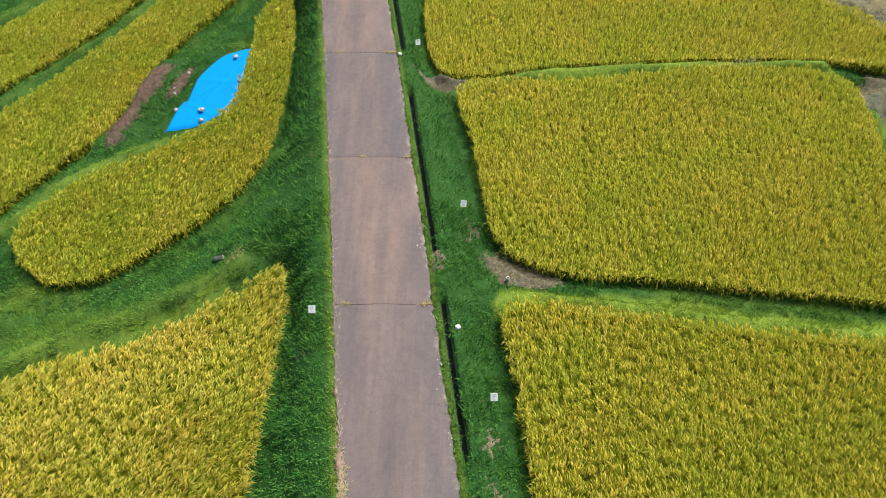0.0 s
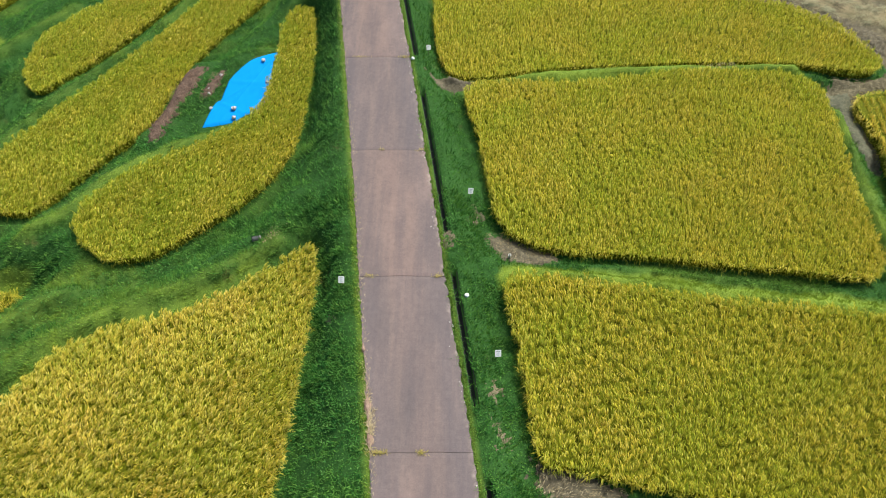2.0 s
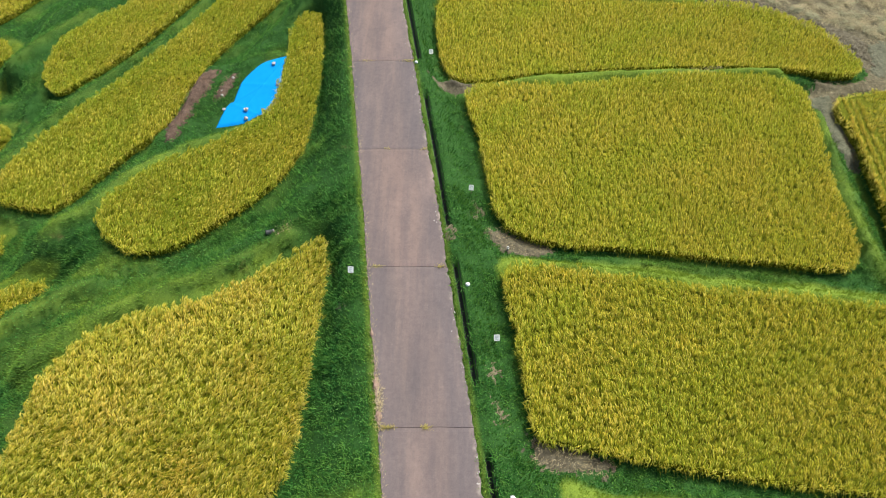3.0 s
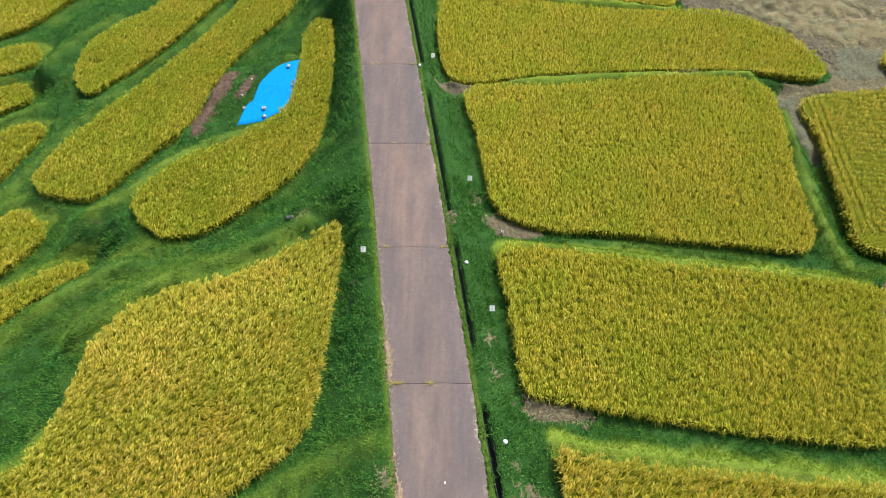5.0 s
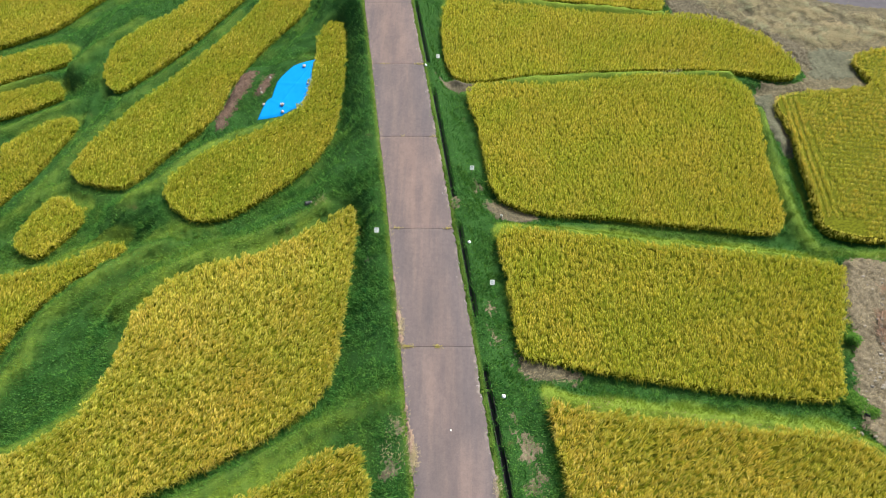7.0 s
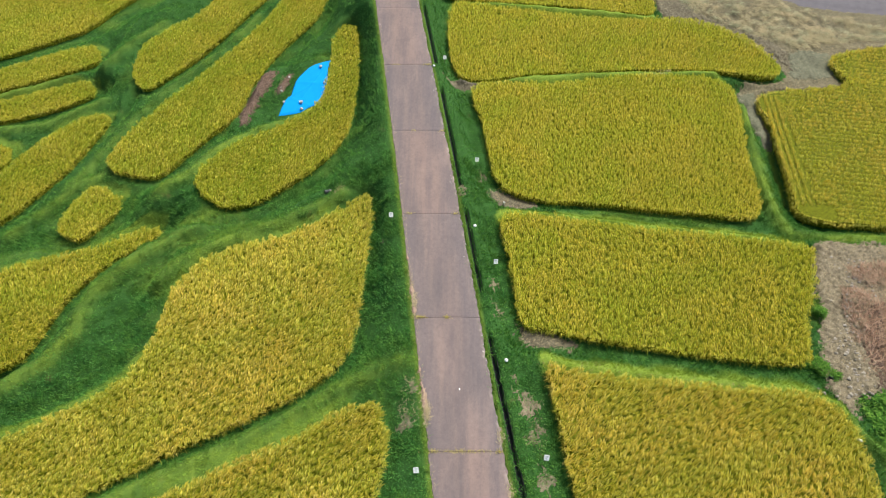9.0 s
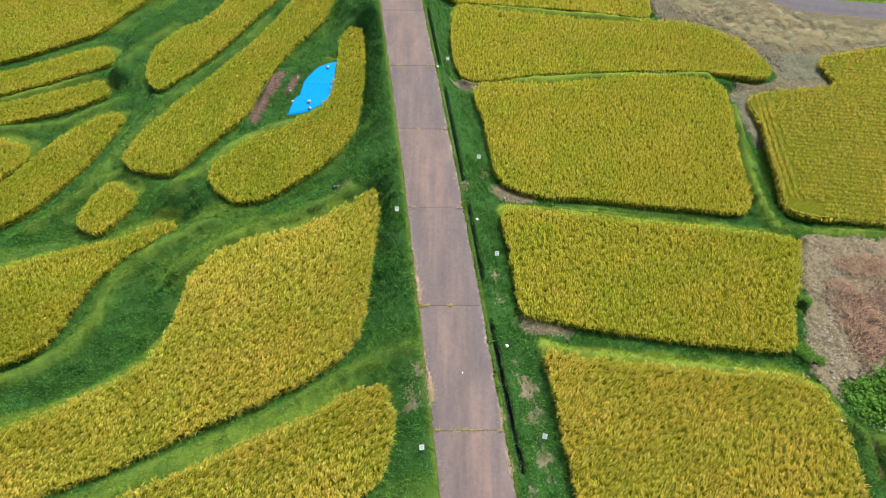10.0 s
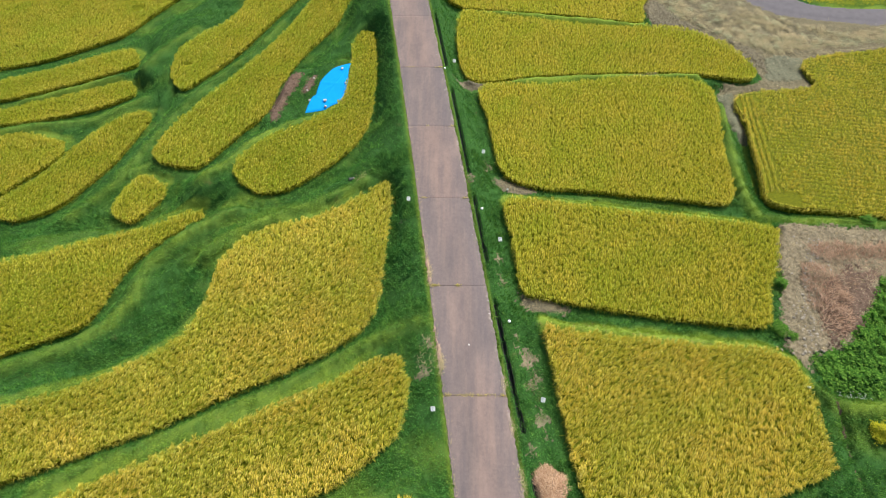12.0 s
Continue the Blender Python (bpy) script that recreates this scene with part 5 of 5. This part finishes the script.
weed_patch("weeds", [(-1.4, -10.0), (-2.2, -1.0), (-2.9, 5.0), (-3.6, 10.0), (-4.6, 17.0), (-5.8, 26.0), (-7.4, 26.0), (-6.2, 17.0), (-5.0, 11.0), (-4.9, 5.0), (-4.0, 0.0), (-3.2, -10.0)], 5200, 0.16, verge_leaf, 67, "low broad-leaved weeds among the verge grass", "weeds", 0.07)
weed_patch("weeds", [(2.8, -9.0), (2.2, -2.0), (1.4, 4.0), (0.6, 10.0), (-0.4, 17.0), (-1.5, 25.0), (-0.7, 25.0), (1.0, 17.0), (1.8, 10.0), (2.4, 5.0), (3.8, 0.0), (4.8, -9.0)], 4200, 0.15, verge_leaf, 68, "low broad-leaved weeds among the verge grass", "weeds", 0.07)
weed_patch("weeds", [(-9.0, 13.5), (-12.0, 11.5), (-16.5, 10.5), (-17.5, 6.0), (-19.0, 2.0), (-22.0, -0.5), (-24.0, 0.5), (-21.0, 5.0), (-19.5, 9.0), (-16.0, 12.5), (-11.0, 14.5)], 4200, 0.15, verge_leaf, 69, "low broad-leaved weeds on the grassy terrace", "weeds", 0.08)


def bush(x, y, rad, tall, count, mat, seed, label):
    """A low bush: a few stems and many leaves."""
    r = np.random.default_rng(seed)
    z0 = float(H(x, y))
    thing = tagged(empty("bush", (x, y, z0)), label, "bush", "bushes")
    bm = bmesh.new()
    for k in range(7):
        a = k * 0.9
        tip = Vector((math.cos(a) * rad * 0.5, math.sin(a) * rad * 0.5, tall * 0.7))
        m = tip.to_track_quat("Z", "Y").to_matrix().to_4x4()
        bmesh.ops.create_cone(bm, segments=6, radius1=0.02, radius2=0.008, depth=tip.length, cap_ends=True, matrix=Matrix.Translation(tip / 2) @ m)
    part("stems", bm, wood_mat, thing)
    u = r.normal(size=(count, 3))
    u /= np.linalg.norm(u, axis=1, keepdims=True)
    lump = 0.8 + 0.25 * np.sin(u[:, 0] * 5 + seed) * np.cos(u[:, 1] * 4)
    rr = (r.uniform(0.1, 1, count) ** 0.4) * lump
    px, py, pz = u[:, 0] * rad * rr, u[:, 1] * rad * rr, np.abs(u[:, 2]) * tall * rr + 0.05
    az, ln = r.uniform(0, 6.28, count), r.uniform(0.06, 0.16, count)
    v, f = blades(px, py, pz - 0.03, pz + 0.02, ln * np.cos(az), ln * np.sin(az), ln * 0.4, r.uniform(0, 0.05, count), r)
    raw("leaves", v, f, [mat], parent=thing)


bush(21.1, -4.5, 0.75, 0.7, 1800, bush_leaf, 71, "small yellow-green leafy bush on the grass bank")
bush(26.5, 10.4, 0.55, 0.5, 900, weed_leaf, 72, "small fresh green bush at the edge of bare soil")
bush(18.9, 5.0, 0.4, 0.6, 800, weed_leaf, 73, "tuft of green weeds at the field corner")
bush(17.9, 1.9, 0.6, 0.45, 1000, weed_leaf, 74, "low green weeds below the rice field")
bush(18.6, 1.5, 0.4, 0.35, 500, weed_leaf, 75, "low green weeds below the rice field")


def joint_tufts():
    """Grass growing in the joints of the road."""
    r = np.random.default_rng(91)
    xs, ys, hs = [], [], []
    for yj, spots in ((4.2, ((0.25, 0.35, 160), (1.7, 0.18, 80))), (11.2, ((0.4, 0.2, 50), (3.1, 0.2, 60))), (-2.8, ((0.2, 0.2, 60), (1.6, 1.5, 200), (3.2, 0.2, 60))), (18.2, ((3.2, 0.2, 40), (1.4, 0.15, 20))), (25.05, ((3.1, 0.3, 80), (0.8, 0.6, 40)))):
        for u, w, n in spots:
            xs.append(road_left(yj) + u + r.normal(0, w * 0.5, n))
            ys.append(yj + r.normal(0, 0.035, n))
    x, y = np.concatenate(xs), np.concatenate(ys)
    n = len(x)
    z = road_z(y) + 0.0
    az, ln = r.uniform(0, 6.28, n), r.uniform(0.04, 0.14, n)
    v, f = blades(x, y, z, z + r.uniform(0.03, 0.1, n), ln * np.cos(az), ln * np.sin(az), r.uniform(0.01, 0.02, n), r.uniform(0, 0.04, n), r)
    tagged(raw("joint_grass", v, f, [straw_green]), "dry yellow-green grass growing in the road joints", "grass", kind="stuff")


straw_green = make_blade("dry_green_grass", (0.25, 0.25, 0.05), (0.40, 0.34, 0.10), (0.52, 0.42, 0.18), (0.85, 0.9, 0.85), (1, 1, 1), 2.0, 0.2)
joint_tufts()


pipe_mat = make_plain("dusty_grey_plastic", (0.07, 0.08, 0.085), 0.7, 9.0, 0.5)
collar_mat = make_plain("dirty_pale_plastic", (0.30, 0.31, 0.31), 0.7, 9.0, 0.4)


def pipe_end():
    """A short dark pipe with a pale collar, half sunk in the grass."""
    x, y = -8.5, 13.95
    z = float(H(x, y))
    thing = tagged(empty("drain_pipe", (x, y, z)), "short dark plastic pipe with a pale collar in the grass", "pipe")
    thing.rotation_euler = (0, 0.25, 0.4)
    turn = Matrix.Rotation(radians(90), 4, "Y")
    for name, rad, length, at, wall, mat in (("pipe_wall", 0.12, 0.36, 0.0, 0.012, pipe_mat), ("pipe_collar", 0.135, 0.05, 0.16, 0.02, collar_mat)):
        bm = bmesh.new()
        bmesh.ops.create_cone(bm, segments=20, radius1=rad, radius2=rad, depth=length, cap_ends=False, matrix=Matrix.Translation((at, 0, 0.04)) @ turn)
        bmesh.ops.solidify(bm, geom=bm.faces[:], thickness=wall)
        part(name, bm, mat, thing)


pipe_end()


def outlet_pipe(x, y):
    """The end of a small pale drain pipe standing out of the soil."""
    thing = tagged(empty("outlet_pipe", (x, y, float(H(x, y)))), "small pale upright drain pipe in a soil pit", "pipe")
    bm = bmesh.new()
    bmesh.ops.create_cone(bm, segments=16, radius1=0.05, radius2=0.05, depth=0.3, cap_ends=False, matrix=Matrix.Translation((0, 0, 0.1)))
    bmesh.ops.solidify(bm, geom=bm.faces[:], thickness=0.008)
    part("pipe_wall", bm, stone_mat, thing)
    bm = bmesh.new()
    bmesh.ops.create_cone(bm, segments=16, radius1=0.062, radius2=0.062, depth=0.05, cap_ends=False, matrix=Matrix.Translation((0, 0, 0.24)))
    bmesh.ops.solidify(bm, geom=bm.faces[:], thickness=0.012)
    part("pipe_rim", bm, white_mat, thing)


outlet_pipe(2.5, 13.0)
strands("dry_grass", [(-8.3, 14.3), (-7.4, 14.2), (-7.2, 13.6), (-8.1, 13.5)], 110, 0.14, 0.03, straw_pale, 59, "dry pale grass lying beside a pipe", "dry grass", 0.03)


def pebble(x, y):
    bm = bmesh.new()
    bmesh.ops.create_icosphere(bm, subdivisions=2, radius=0.033)
    for v in bm.verts:
        v.co = Vector((v.co.x * 0.8, v.co.y * 1.5, v.co.z * 0.5)) * (1 + 0.3 * noise.noise(v.co * 30))
    ob = part("litter_scrap", bm, white_mat)
    ob.location = (x, y, float(road_z(y)) + 0.03)
    tagged(ob, "small white scrap lying on the concrete road", "litter")


pebble(-0.39, 0.22)


def field_marker(x, y):
    bm = bmesh.new()
    box(bm, 0, 0, 0.3, 0.09, 0.09, 0.8, 0.01)
    ob = part("marker_post", bm, white_mat)
    ob.location, ob.rotation_euler = (x, y, float(H(x, y)) - 0.05), (radians(25), radians(-20), 0)
    tagged(ob, "short white post leaning at the edge of a rice field", "post")


field_marker(18.0, -2.0)
